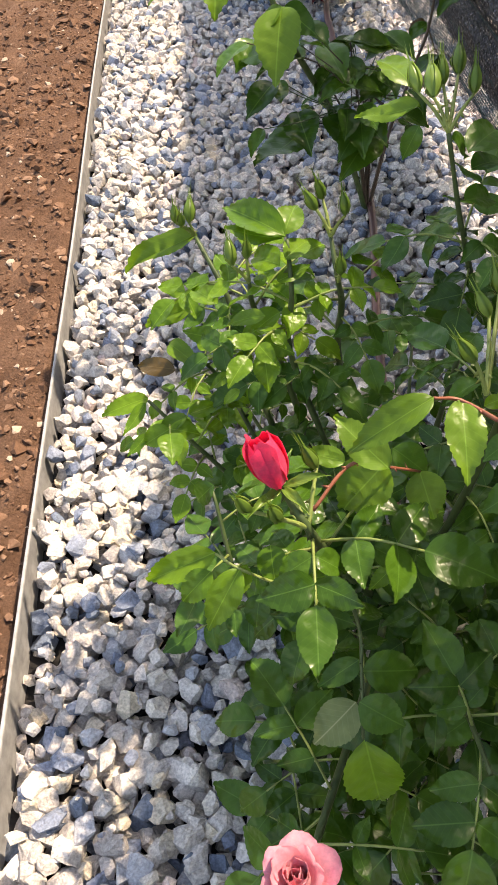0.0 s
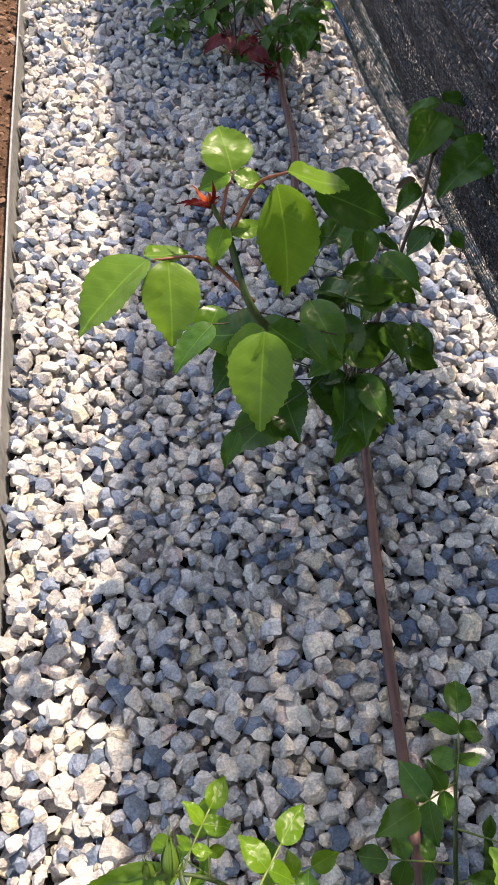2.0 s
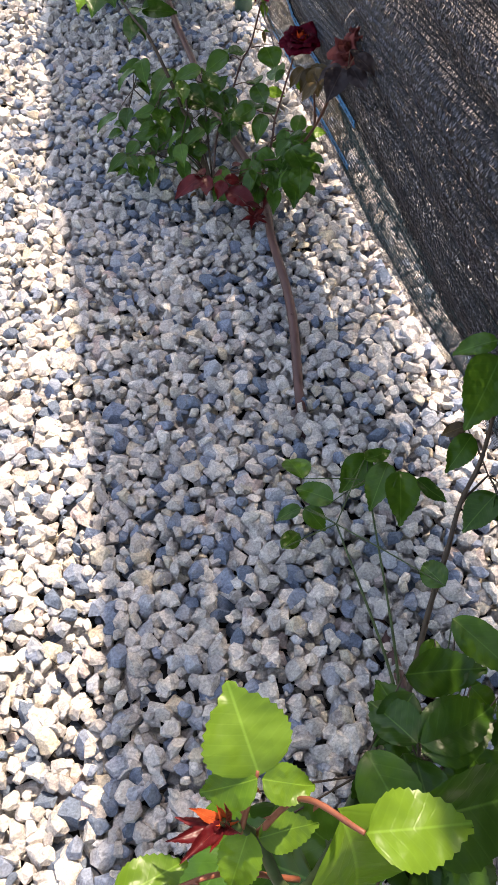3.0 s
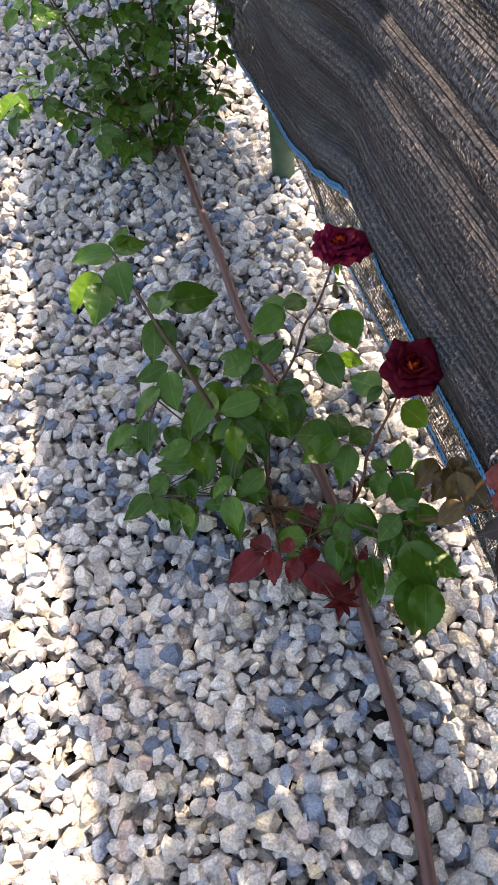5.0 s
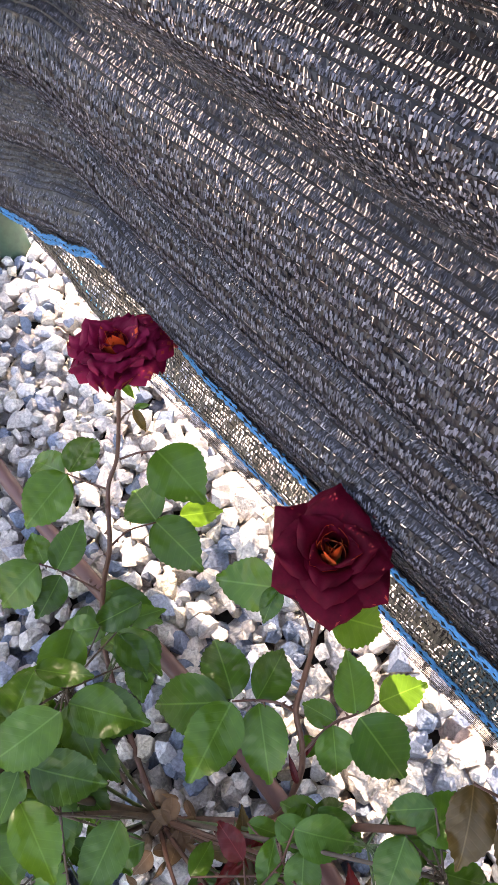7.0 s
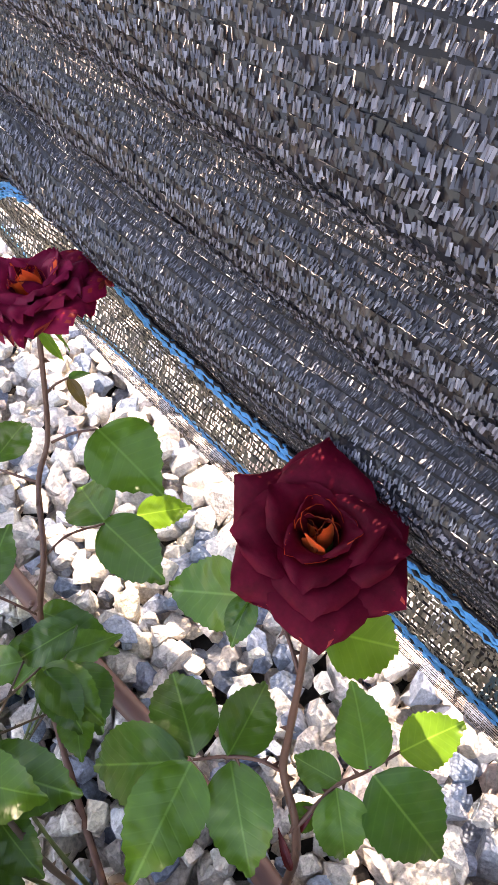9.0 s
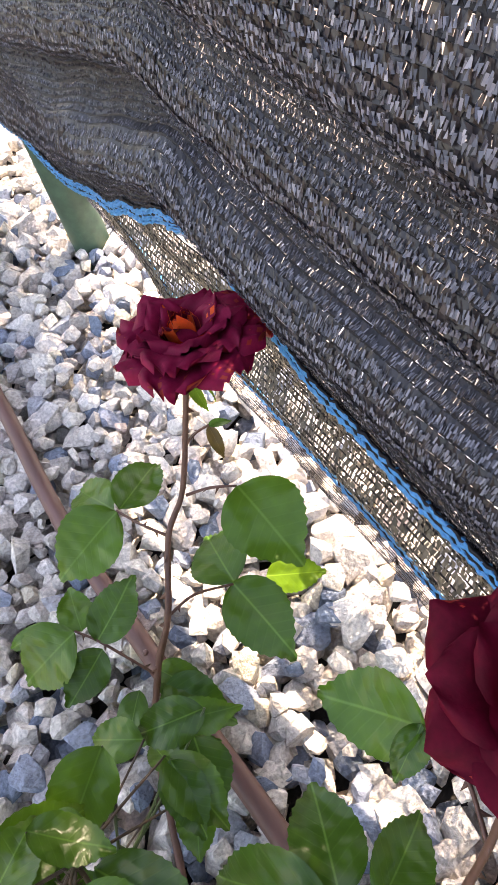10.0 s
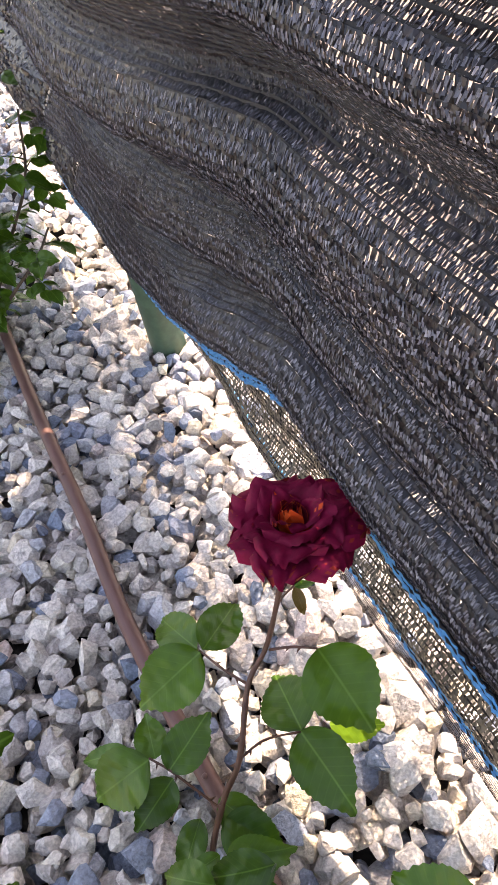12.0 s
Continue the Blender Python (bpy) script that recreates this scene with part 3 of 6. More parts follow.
CRUMBS = [chunk(rng, rng.uniform(0.4, 0.7), 10) for _ in range(20)]
clods = []
for _ in range(14000):
    x, y = -0.195 - abs(rng.gauss(0, 0.30)), rng.uniform(-0.3, 4.6)
    s = min(0.013, rng.lognormvariate(math.log(0.0031), 0.55))
    clods.append((x, y, soil_height(x, y) + s * 0.12, s, rng.randrange(20), rng.gauss(0, 0.25), rng.gauss(0, 0.25), rng.uniform(0, 6)))
for _ in range(240):
    x, y, s = -0.20 - abs(rng.gauss(0, 0.2)), rng.uniform(-0.3, 3.6), rng.uniform(0.007, 0.015)
    clods.append((x, y, soil_height(x, y) + s * 0.1, s, rng.randrange(20), rng.gauss(0, 0.2), rng.gauss(0, 0.2), rng.uniform(0, 6)))
scatter("soil_clods", clods, CRUMBS, CLOD, "crumbly brown soil clods and a few pebbles", "soil")

# thin edging strip with a rolled top, a little bowed
verts, faces = [], []
prof = [(0.0014, -0.05), (0.0014, 0.010), (0.0022, 0.012), (0.0022, 0.0150), (0.0013, 0.0165), (-0.0013, 0.0165), (-0.0019, 0.0150), (-0.0014, 0.012), (-0.0014, -0.05)]
ys = [-3.0 + 0.1 * i for i in range(120)]
for y in ys:
    dx = 0.0025 * math.sin(y * 2.1) + 0.0012 * math.sin(y * 5.3 + 1)
    for px, pz in prof:
        verts.append((-0.184 + dx + px, y, pz + 0.0015 * math.sin(y * 3.3)))
for i in range(len(ys) - 1):
    for k in range(len(prof) - 1):
        a = i * len(prof) + k
        faces.append((a, a + 1, a + len(prof) + 1, a + len(prof)))
edging = thing("garden_edging", (0, 0, 0), "thin weathered grey edging strip between soil and gravel", "edging")
mesh_object("strip", verts, faces, EDGING, edging)
for y in (0.62, 2.55):
    v, f = tube_data([Vector((-0.1795, y, z)) for z in (-0.04, 0.0, 0.012, 0.016)], 0.003, 0.003, 10)
    mesh_object("peg", v, f, EDGING, edging)

# drip hose: two lengths that come up out of the gravel
for radius, pts in ((0.0068, [(0.24, 0.30, -0.02), (0.27, 0.50, 0.012), (0.302, 0.754, 0.014), (0.334, 0.989, 0.014), (0.363, 1.162, 0.014), (0.378, 1.29, 0.010), (0.384, 1.42, -0.028)]),
            (0.0080, [(0.366, 1.690, -0.022), (0.374, 1.755, 0.004), (0.402, 1.90, 0.013), (0.414, 2.00, 0.014), (0.420, 2.13, 0.014), (0.432, 2.24, 0.014), (0.428, 2.38, 0.014), (0.407, 2.545, 0.014),
             (0.392, 2.70, 0.014), (0.390, 2.85, 0.014), (0.384, 3.00, 0.014), (0.381, 3.15, 0.014), (0.380, 3.40, 0.012), (0.385, 3.80, 0.010), (0.385, 4.60, 0.010)])):
    line = curve_points(pts, 10)
    hose = thing("drip_hose", line[0], "brown plastic drip hose lying on the gravel", "hose", "drip hoses")
    o = Vector(line[0])
    verts, faces = tube_data([q - o for q in line], radius, radius, 14)
    mesh_object("tube", verts, faces, HOSE, hose)
    for k in range(22, len(line) - 8, 24):                 # small drip holes with a moulded rim
        d = (line[k + 1] - line[k]).normalized()
        up = (Vector((-0.2, 0, 1)) - d * d.dot(Vector((-0.2, 0, 1)))).normalized()
        c = line[k] - o + up * (radius - 0.0003)
        v, f = tube_data([c, c + up * 0.0006, c + up * 0.0011], 0.0026, 0.0018, 8)
        mesh_object("dripper", v, f, HOSE, hose)

# round green post behind the net
post = thing("fence_post", (0.572, 3.068, -0.05), "round green coated steel post standing in the gravel", "post")
verts, faces = tube_data([Vector((0, 0, 0.01 * i)) if i < 2 else Vector((0, 0, 0.01 + 0.29 * (i - 1))) for i in range(6)], 0.0235, 0.0235, 28)
mesh_object("tube", verts, faces, POST, post)


# ---- shade net ----
def table(y, rows):
    for (a, va), (b, vb) in zip(rows, rows[1:]):
        if y <= b:
            t = min(1.0, max(0.0, (y - a) / (b - a)))
            t = t * t * (3 - 2 * t)
            return va + (vb - va) * t
    return rows[-1][1]


FRONT_HEM = [(0.6, 0.150), (1.75, 0.160), (2.0, 0.190), (2.2, 0.195), (2.45, 0.190), (2.52, 0.199), (2.59, 0.223), (2.645, 0.250), (2.69, 0.234), (2.75, 0.212), (2.82, 0.184), (2.92, 0.165), (3.0, 0.170), (3.14, 0.145), (3.35, 0.11), (4.6, 0.07)]
BACK_HEM = [(0.6, 0.085), (1.6, 0.070), (1.9, 0.035), (2.1, 0.018), (2.4, 0.012), (2.6, 0.022), (2.7, 0.030), (2.85, 0.045), (3.05, 0.06), (4.6, 0.06)]
LINE = [(0.6, 0.590), (1.6, 0.585), (2.1, 0.582), (2.45, 0.580), (2.62, 0.574), (2.80, 0.562), (3.0, 0.548), (3.2, 0.546), (3.6, 0.556), (4.6, 0.575)]
TOP = 1.03


def net_point(y, s, back):
    """A point of the cloth: y along the bed, s metres up the cloth from its hem."""
    hem = table(y, BACK_HEM if back else FRONT_HEM)
    ease = math.exp(-s / 0.16)
    z = hem + s if back else hem * ease + (0.185 - 0.03 * (y - 2.4)) * (1 - ease) + s
    x = table(y, LINE) + (0.014 if back else 0.0) + (0.025 * min(1.0, max(0.0, (y - 2.7) / 0.25)) if back else 0.0)
    z -= min(0.10, max(0.0, 0.05 * (y - 1.2))) * min(1.0, max(0.0, (s - 0.4) / 0.46))      # the top edge sags along the row
    g = s - 0.025 * (y - 2.4) + 0.006 * math.sin(4.1 * y + 9 * s)
    fade = min(1.0, s / 0.09)
    r = 0.0185 * math.sin(2 * math.pi * g / 0.083 + 0.4 * math.sin(1.7 * y)) + 0.0030 * math.sin(2 * math.pi * (g + 0.02 * y) / 0.036 + 2.0 + 0.7 * math.sin(2.3 * y))
    r += 0.007 * math.sin(2 * math.pi * (g - 0.05 * y) / 0.19 + 1.0)
    x += r * 0.85 * fade * (0.4 if back else 1.0)
    z += 0.75 * min(0.0, r + 0.006) * min(1.0, max(0.0, (s - 0.03) / 0.08)) * (0.0 if back else 1.0)              # the folds hang over
    d = s - (0.11 + 0.17 * (y - 2.85))            # crease that climbs away along the cloth
    if y > 2.6:
        x -= 0.014 * math.exp(-(d / 0.018) ** 2) * min(1.0, (y - 2.6) / 0.3) * fade
    x -= 0.016 * math.exp(-((y - 2.87) / 0.14) ** 2) * min(1.0, s / 0.15)
    return x, y, z


def build_net(name, back, height, y0, y1, pitch, cell, parent, cord_r=0.0010, wide=0.80, s0=0.0, step=0.0, tape=None, push=0.0, single=False, ridge=0.0):
    """Knitted cloth: beaded cords along the bed and flat strands that zigzag from cord to cord."""
    rows = int(height / pitch)
    step = step or cell
    ny = int((y1 - y0) / step)
    grid = np.array([[net_point(y0 + step * i, s0 + pitch * k, back) for i in range(ny + 1)] for k in range(rows + 1)])
    taper = np.clip((y1 - y0 - step * np.arange(ny + 1)) / 0.35, 0, 1)
    grid[:, :, 0] += push * (taper if ridge else 1.0)
    grid[:, :, 0] -= ridge * np.abs(np.sin(np.arange(rows + 1) * pitch * 105))[:, None] * taper      # the cloth is rolled up along its foot
    # how far each spot stands out of the folds: 1 on a ridge, -1 in a hollow
    span = min(rows, max(1, int(0.042 / pitch)))
    total = np.cumsum(np.pad(grid[:, :, 0], ((span + 1, span), (0, 0)), mode="edge"), 0)
    out = np.clip(((total[2 * span + 1:] - total[:-2 * span - 1]) / (2 * span + 1) - grid[:, :, 0]) / 0.013, -1, 1)
    V, Fq, base = [], [], 0
    rs = np.random.RandomState(rows * 3 + int(1000 * y0) + 5000 + int(back))
    offs = np.array([(0, cord_r), (-0.8 * cord_r, -0.6 * cord_r), (0.8 * cord_r, -0.6 * cord_r)])
    for k in range(rows + 1):
        line = grid[k]
        wob = rs.normal(0, 0.035 * pitch, ny + 1)
        fat = np.clip(rs.normal(1.0, 0.30, ny + 1), 0.5, 1.7)      # loops along the cord
        for ox, oz in offs:
            V.append(line + np.stack([ox * fat, np.zeros(ny + 1), oz * fat + wob], 1))
        i = np.arange(ny)
        for a, b in ((0, 1), (1, 2), (2, 0)):
            Fq.append(np.stack([base + a * (ny + 1) + i, base + b * (ny + 1) + i, base + b * (ny + 1) + i + 1, base + a * (ny + 1) + i + 1], 1))
        base += 3 * (ny + 1)
    cord_faces = sum(len(f) for f in Fq)
    count = int((y1 - y0) / cell)

    def at(row, p):
        p = np.clip(p / step, 0, ny - 1e-3)
        i = p.astype(int)
        f = (p - i)[:, None]
        return grid[row][i] * (1 - f) + grid[row][i + 1] * f

    kinds = [0] * cord_faces
    for k in range(rows):
        loose = 0.44 * min(1.0, max(0.0, (s0 + pitch * k - 0.19) / 0.10))
        # front: short flecks of strand; behind them: strands that reach from cord to cord
        for depth, broad, many, reach in ([(0.0, 1.0, count, 1.0)] if single else [(-0.0005, 0.34, int(2.2 * count), 0.42), (0.0007, 1.58 - 1.3 * loose, int(1.7 * count), 0.56)]):
            lean = 1 if (k % 2) == (depth < 0) else -1
            gap = (y1 - y0) / many
            thin = 1 + 0.16 * np.sin(1.7 * k + 0.9 * np.sin(0.31 * k)) * np.sin(gap * np.arange(many) * 41 + 0.6 * k)     # the knit is looser here and there
            pos = gap * (np.arange(many) + 0.5) + rs.uniform(-0.3, 0.3, many) * min(gap, cell)
            slant = lean * pitch * reach * rs.uniform(0.30, 0.85, many) * (0.3 if single else 1.0)
            w = cell * wide * rs.uniform(0.60, 1.40, many) * broad * thin
            fold = np.zeros(many) if single else out[k][np.clip((pos / step).astype(int), 0, ny)]
            dense = 0 if single else np.clip((y0 + pos - 2.60) / 0.12, 0, 1)       # doubled cloth towards the far end
            w *= (1 - 0.35 * dense) * np.where(fold > 0, 1 + 0.9 * fold, 1 + 0.65 * fold) if depth < 0 else (1 + 0.8 * dense) * (1 + 0.55 * np.abs(fold))      # bunched on folds, slack between; wide pale flecks mimic lit ridges, narrow ones shaded hollows
            tw = rs.uniform(-0.22, 0.22, many) * cell
            bow = -cell * rs.uniform(0.0, 0.5, many) - 0.0010 * np.maximum(fold, 0)
            foot = (rs.uniform(0.02, 0.98 - reach, many) if depth < 0 else (1 - reach) * (np.arange(many) % 2))[:, None]
            down, up = [at(k, pos - slant / 2 + f * w / 2) for f in (-1, 1)], [at(k + 1, pos + slant / 2 + f * w / 2) for f in (-1, 1)]
            lo = [a + (b - a) * foot for a, b in zip(down, up)]
            hi = [a + (b - a) * (foot + reach) for a, b in zip(down, up)]
            for g, dx, tilt in zip(lo + hi, (bow + tw, bow - tw, bow - tw, bow + tw), (1, 1, -1, -1)):
                g[:, 0] += dx + depth + tilt * (0.0 if single else 0.04 * pitch)      # the strands lie like slats, foot outwards
            V.append(np.stack([lo[0], lo[1], hi[1], hi[0]], 1).reshape(-1, 3))
            Fq.append(base + 4 * np.arange(many)[:, None] + np.arange(4)[None])
            base += 4 * many
            kinds += [1 if depth <= 0 else 2] * many
    me = bpy.data.meshes.new(name)
    fill(me, np.concatenate(V), np.concatenate(Fq))
    me.materials.append(CORD)
    me.materials.append(tape or TAPE)
    me.materials.append(tape or VEIL)
    me.polygons.foreach_set("material_index", kinds)
    me.polygons.foreach_set("use_smooth", [False] * len(me.polygons))
    tagged(new(name, me), kind="stuff").parent = parent


def fill(me, V, Q):
    me.vertices.add(len(V)); me.vertices.foreach_set("co", V.astype(np.float32).ravel())
    me.loops.add(Q.size); me.loops.foreach_set("vertex_index", Q.astype(np.int32).ravel())
    me.polygons.add(len(Q)); me.polygons.foreach_set("loop_start", np.arange(0, Q.size, 4, dtype=np.int32))
    me.update(calc_edges=True)


def selvage(back, s0, strands, gap, y0, y1, parent, mat, radius, dark):
    """A band of yarns along an edge of the cloth, each a row of small stitches; every dark-th yarn is black."""
    for k in range(strands):
        path = []
        n = int((y1 - y0) / 0.0035)
        for i in range(n + 1):
            y = y0 + (y1 - y0) * i / n
            x, yy, z = net_point(y, s0, back)
            path.append(Vector((x - 0.0032 + 0.0008 * math.sin(i * 2.6 + 2 * k), yy, z + gap * k + 0.0007 * math.sin(i * 1.7 + 2 * k) + 0.0008 * math.sin(9 * y + k))))
        v, f = tube_data(path, radius, radius, 5, 0.40, k)
        black = k % dark == dark - 1
        mesh_object("selvage_yarn", v, f, CORD if black else mat, parent, "black selvage yarn" if black else "bright blue selvage yarn")


net = thing("shade_net", (0, 0, 0), "dark knitted shade net with blue selvage, hanging in folds", "shade net")
build_net("net_cloth", False, 0.5040, 2.2, 3.1, 0.0036, 0.0018, net, 0.00080, step=0.0085)
build_net("net_cloth", False, 0.5040, 3.1, 3.7, 0.0052, 0.0060, net, 0.00110, step=0.0120)
build_net("net_cloth", False, 0.5040, 1.5, 2.2, 0.0042, 0.0036, net, 0.00090, step=0.0080)
build_net("net_cloth", False, 0.5040, 0.9, 1.5, 0.0052, 0.0060, net, 0.00110, step=0.0120)
build_net("net_cloth", False, TOP - 0.17 - 0.504, 2.3, 3.2, 0.0046, 0.0026, net, 0.0010, s0=0.504, step=0.0080)
build_net("net_cloth", False, TOP - 0.17 - 0.504, 0.9, 2.3, 0.0070, 0.0060, net, 0.0015, s0=0.504, step=0.0120)
build_net("net_cloth", False, TOP - 0.17 - 0.504, 3.2, 3.7, 0.0070, 0.0060, net, 0.0015, s0=0.504, step=0.0120)
build_net("net_pleat", False, 0.36, 2.615, 2.730, 0.0036, 0.0020, net, 0.0008, s0=0.140, step=0.0060, push=0.008)
build_net("net_cloth", False, TOP - 0.150, -1.6, 0.9, 0.0180, 0.0180, net, 0.0040)
build_net("net_cloth", False, TOP - 0.060, 3.7, 6.5, 0.0180, 0.0180, net, 0.0040)
build_net("net_edge", True, 0.056, 0.9, 3.3, 0.0036, 0.0036, net, 0.00042, 0.17, step=0.0090, single=True)
build_net("net_hem", True, 0.120, 2.22, 3.3, 0.0042, 0.0030, net, 0.00085, 0.78, 0.056, step=0.0070, tape=GAUZE, single=True)
build_net("net_hem", True, 0.140, 1.3, 2.28, 0.0040, 0.0036, net, 0.0008, 0.60, 0.034, step=0.0090, tape=TEAL, push=-0.006, ridge=0.003, single=True)
build_net("net_hem", True, 0.140, 0.9, 1.3, 0.0060, 0.0060, net, 0.0012, 0.60, 0.034, tape=TEAL, push=-0.006, single=True)
selvage(False, 0.0, 8, 0.0018, 2.15, 3.6, net, BLUE, 0.00115, 4)
selvage(True, 0.062, 5, 0.0027, 2.20, 3.2, net, BLUE, 0.00100, 3)


# ---- roses ----
def spray(bush, leaves, foot, stem, under=False):
    """A cane from foot to the middle of some leaves' stalks, with a thin stalk to each leaf."""
    mid = sum((Vector(base) for base, tip, mat in leaves), Vector()) / len(leaves) - Vector((0, 0, 0.012))
    f = Vector(foot)
    if f.z < 0.01:
        f += (mid - f).normalized() * 0.016 + Vector((0, 0, 0.006))
    cane(bush, [f, f * 0.68 + mid * 0.32 + Vector((0, 0, 0.18 * (mid.z - f.z))), mid], 0.0022, 0.0012, stem)
    for k, (base, tip, mat) in enumerate(leaves):
        way = Vector(base)
        cane(bush, [mid, (mid + way) / 2 + Vector((0, 0, 0.002)), way], 0.0009, 0.0007, stem, name="stalk")
        single_leaf(bush, base, way + (Vector(tip) - way) * 0.98, mat, k % 4, 1.10 if k % 2 else 0.98)
        for turn, drop in ((1.5, 0.035),) if under else ():           # a smaller leaf below, in the shade of the first
            low = Vector((0.014 * math.cos(2.4 * k + turn), 0.014 * math.sin(2.4 * k + turn), -min(drop, 0.5 * way.z)))
            d = Vector(tip) - way
            turned = Vector((d.x * math.cos(turn + k) - d.y * math.sin(turn + k), d.x * math.sin(turn + k) + d.y * math.cos(turn + k), -0.006)) * 0.70
            cane(bush, [mid, (mid + way + low) / 2, way + low], 0.0008, 0.0006, stem, name="stalk")
            single_leaf(bush, way + low, way + low + turned, mat, (k + int(turn)) % 4, 1.05)


def bush_pink():
    rng = random.Random(21)
    b = thing("rose_bush", (0.25, 0.48, 0.0), "bushy rose with fresh green leaves, buds and pink blooms", "rose bush", "roses in the row")
    sm = dict(stem=STEM_GREEN, stalk=STEM_YOUNG, rng=rng)
    O = (0.25, 0.48, -0.01)
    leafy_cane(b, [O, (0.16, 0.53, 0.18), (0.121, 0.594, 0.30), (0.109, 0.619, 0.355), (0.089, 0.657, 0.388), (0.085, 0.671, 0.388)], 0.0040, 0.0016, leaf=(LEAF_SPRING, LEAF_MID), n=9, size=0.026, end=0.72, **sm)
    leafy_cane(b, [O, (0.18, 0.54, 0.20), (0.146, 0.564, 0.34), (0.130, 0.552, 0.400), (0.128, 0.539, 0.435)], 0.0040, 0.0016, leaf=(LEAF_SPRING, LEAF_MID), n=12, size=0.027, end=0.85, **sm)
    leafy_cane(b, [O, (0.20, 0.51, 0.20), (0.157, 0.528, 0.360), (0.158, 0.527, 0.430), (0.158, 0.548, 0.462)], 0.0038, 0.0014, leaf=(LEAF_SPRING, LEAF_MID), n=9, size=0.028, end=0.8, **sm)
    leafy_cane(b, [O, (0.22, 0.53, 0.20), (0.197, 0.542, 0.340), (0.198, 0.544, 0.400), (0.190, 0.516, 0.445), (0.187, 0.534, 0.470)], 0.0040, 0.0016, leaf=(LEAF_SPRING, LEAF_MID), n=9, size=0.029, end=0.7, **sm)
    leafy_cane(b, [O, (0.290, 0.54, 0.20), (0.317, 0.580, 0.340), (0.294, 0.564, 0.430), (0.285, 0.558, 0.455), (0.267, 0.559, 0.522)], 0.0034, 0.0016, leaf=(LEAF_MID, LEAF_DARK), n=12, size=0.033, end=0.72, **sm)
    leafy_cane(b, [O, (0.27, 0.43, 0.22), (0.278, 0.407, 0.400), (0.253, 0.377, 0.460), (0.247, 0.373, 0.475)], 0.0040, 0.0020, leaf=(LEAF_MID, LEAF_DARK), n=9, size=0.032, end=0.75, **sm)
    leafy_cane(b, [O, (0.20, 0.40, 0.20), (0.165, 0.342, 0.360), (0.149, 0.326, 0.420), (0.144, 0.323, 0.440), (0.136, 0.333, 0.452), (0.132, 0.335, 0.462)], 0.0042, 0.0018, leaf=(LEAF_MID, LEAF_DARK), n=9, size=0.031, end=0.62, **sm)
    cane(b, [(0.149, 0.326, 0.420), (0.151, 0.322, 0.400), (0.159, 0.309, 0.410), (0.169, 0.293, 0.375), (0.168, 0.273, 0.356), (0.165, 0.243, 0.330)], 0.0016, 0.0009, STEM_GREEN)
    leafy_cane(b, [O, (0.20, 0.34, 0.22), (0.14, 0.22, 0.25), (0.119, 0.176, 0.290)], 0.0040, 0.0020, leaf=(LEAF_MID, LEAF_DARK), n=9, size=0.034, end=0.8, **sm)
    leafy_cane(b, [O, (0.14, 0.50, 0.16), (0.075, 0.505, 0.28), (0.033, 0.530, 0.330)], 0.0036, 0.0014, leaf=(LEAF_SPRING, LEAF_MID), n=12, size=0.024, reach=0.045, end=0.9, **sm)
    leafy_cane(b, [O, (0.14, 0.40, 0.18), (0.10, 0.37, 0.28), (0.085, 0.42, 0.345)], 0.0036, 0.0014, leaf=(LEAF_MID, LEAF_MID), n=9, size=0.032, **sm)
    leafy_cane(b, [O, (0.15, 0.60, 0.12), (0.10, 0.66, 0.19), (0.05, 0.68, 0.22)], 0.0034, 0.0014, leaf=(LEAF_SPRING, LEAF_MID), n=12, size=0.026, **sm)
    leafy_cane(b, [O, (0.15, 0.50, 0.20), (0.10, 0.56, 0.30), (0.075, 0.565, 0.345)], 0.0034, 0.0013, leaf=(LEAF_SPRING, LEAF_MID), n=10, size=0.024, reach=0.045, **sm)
    # low canes: dark green leaves carry the shade inside the bush
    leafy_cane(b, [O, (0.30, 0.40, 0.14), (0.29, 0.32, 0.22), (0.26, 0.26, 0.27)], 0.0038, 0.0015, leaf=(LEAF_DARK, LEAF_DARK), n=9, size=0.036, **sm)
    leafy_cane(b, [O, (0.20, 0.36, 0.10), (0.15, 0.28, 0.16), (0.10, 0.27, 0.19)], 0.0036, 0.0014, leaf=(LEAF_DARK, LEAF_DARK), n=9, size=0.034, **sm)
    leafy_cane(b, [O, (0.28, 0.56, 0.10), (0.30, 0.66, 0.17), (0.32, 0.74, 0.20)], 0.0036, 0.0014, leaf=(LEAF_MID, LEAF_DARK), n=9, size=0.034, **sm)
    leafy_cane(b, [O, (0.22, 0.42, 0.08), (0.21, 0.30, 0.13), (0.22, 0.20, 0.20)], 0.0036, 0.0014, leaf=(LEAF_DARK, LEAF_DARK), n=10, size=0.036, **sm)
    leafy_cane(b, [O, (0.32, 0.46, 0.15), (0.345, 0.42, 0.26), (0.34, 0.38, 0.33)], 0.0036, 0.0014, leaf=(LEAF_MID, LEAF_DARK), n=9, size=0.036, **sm)
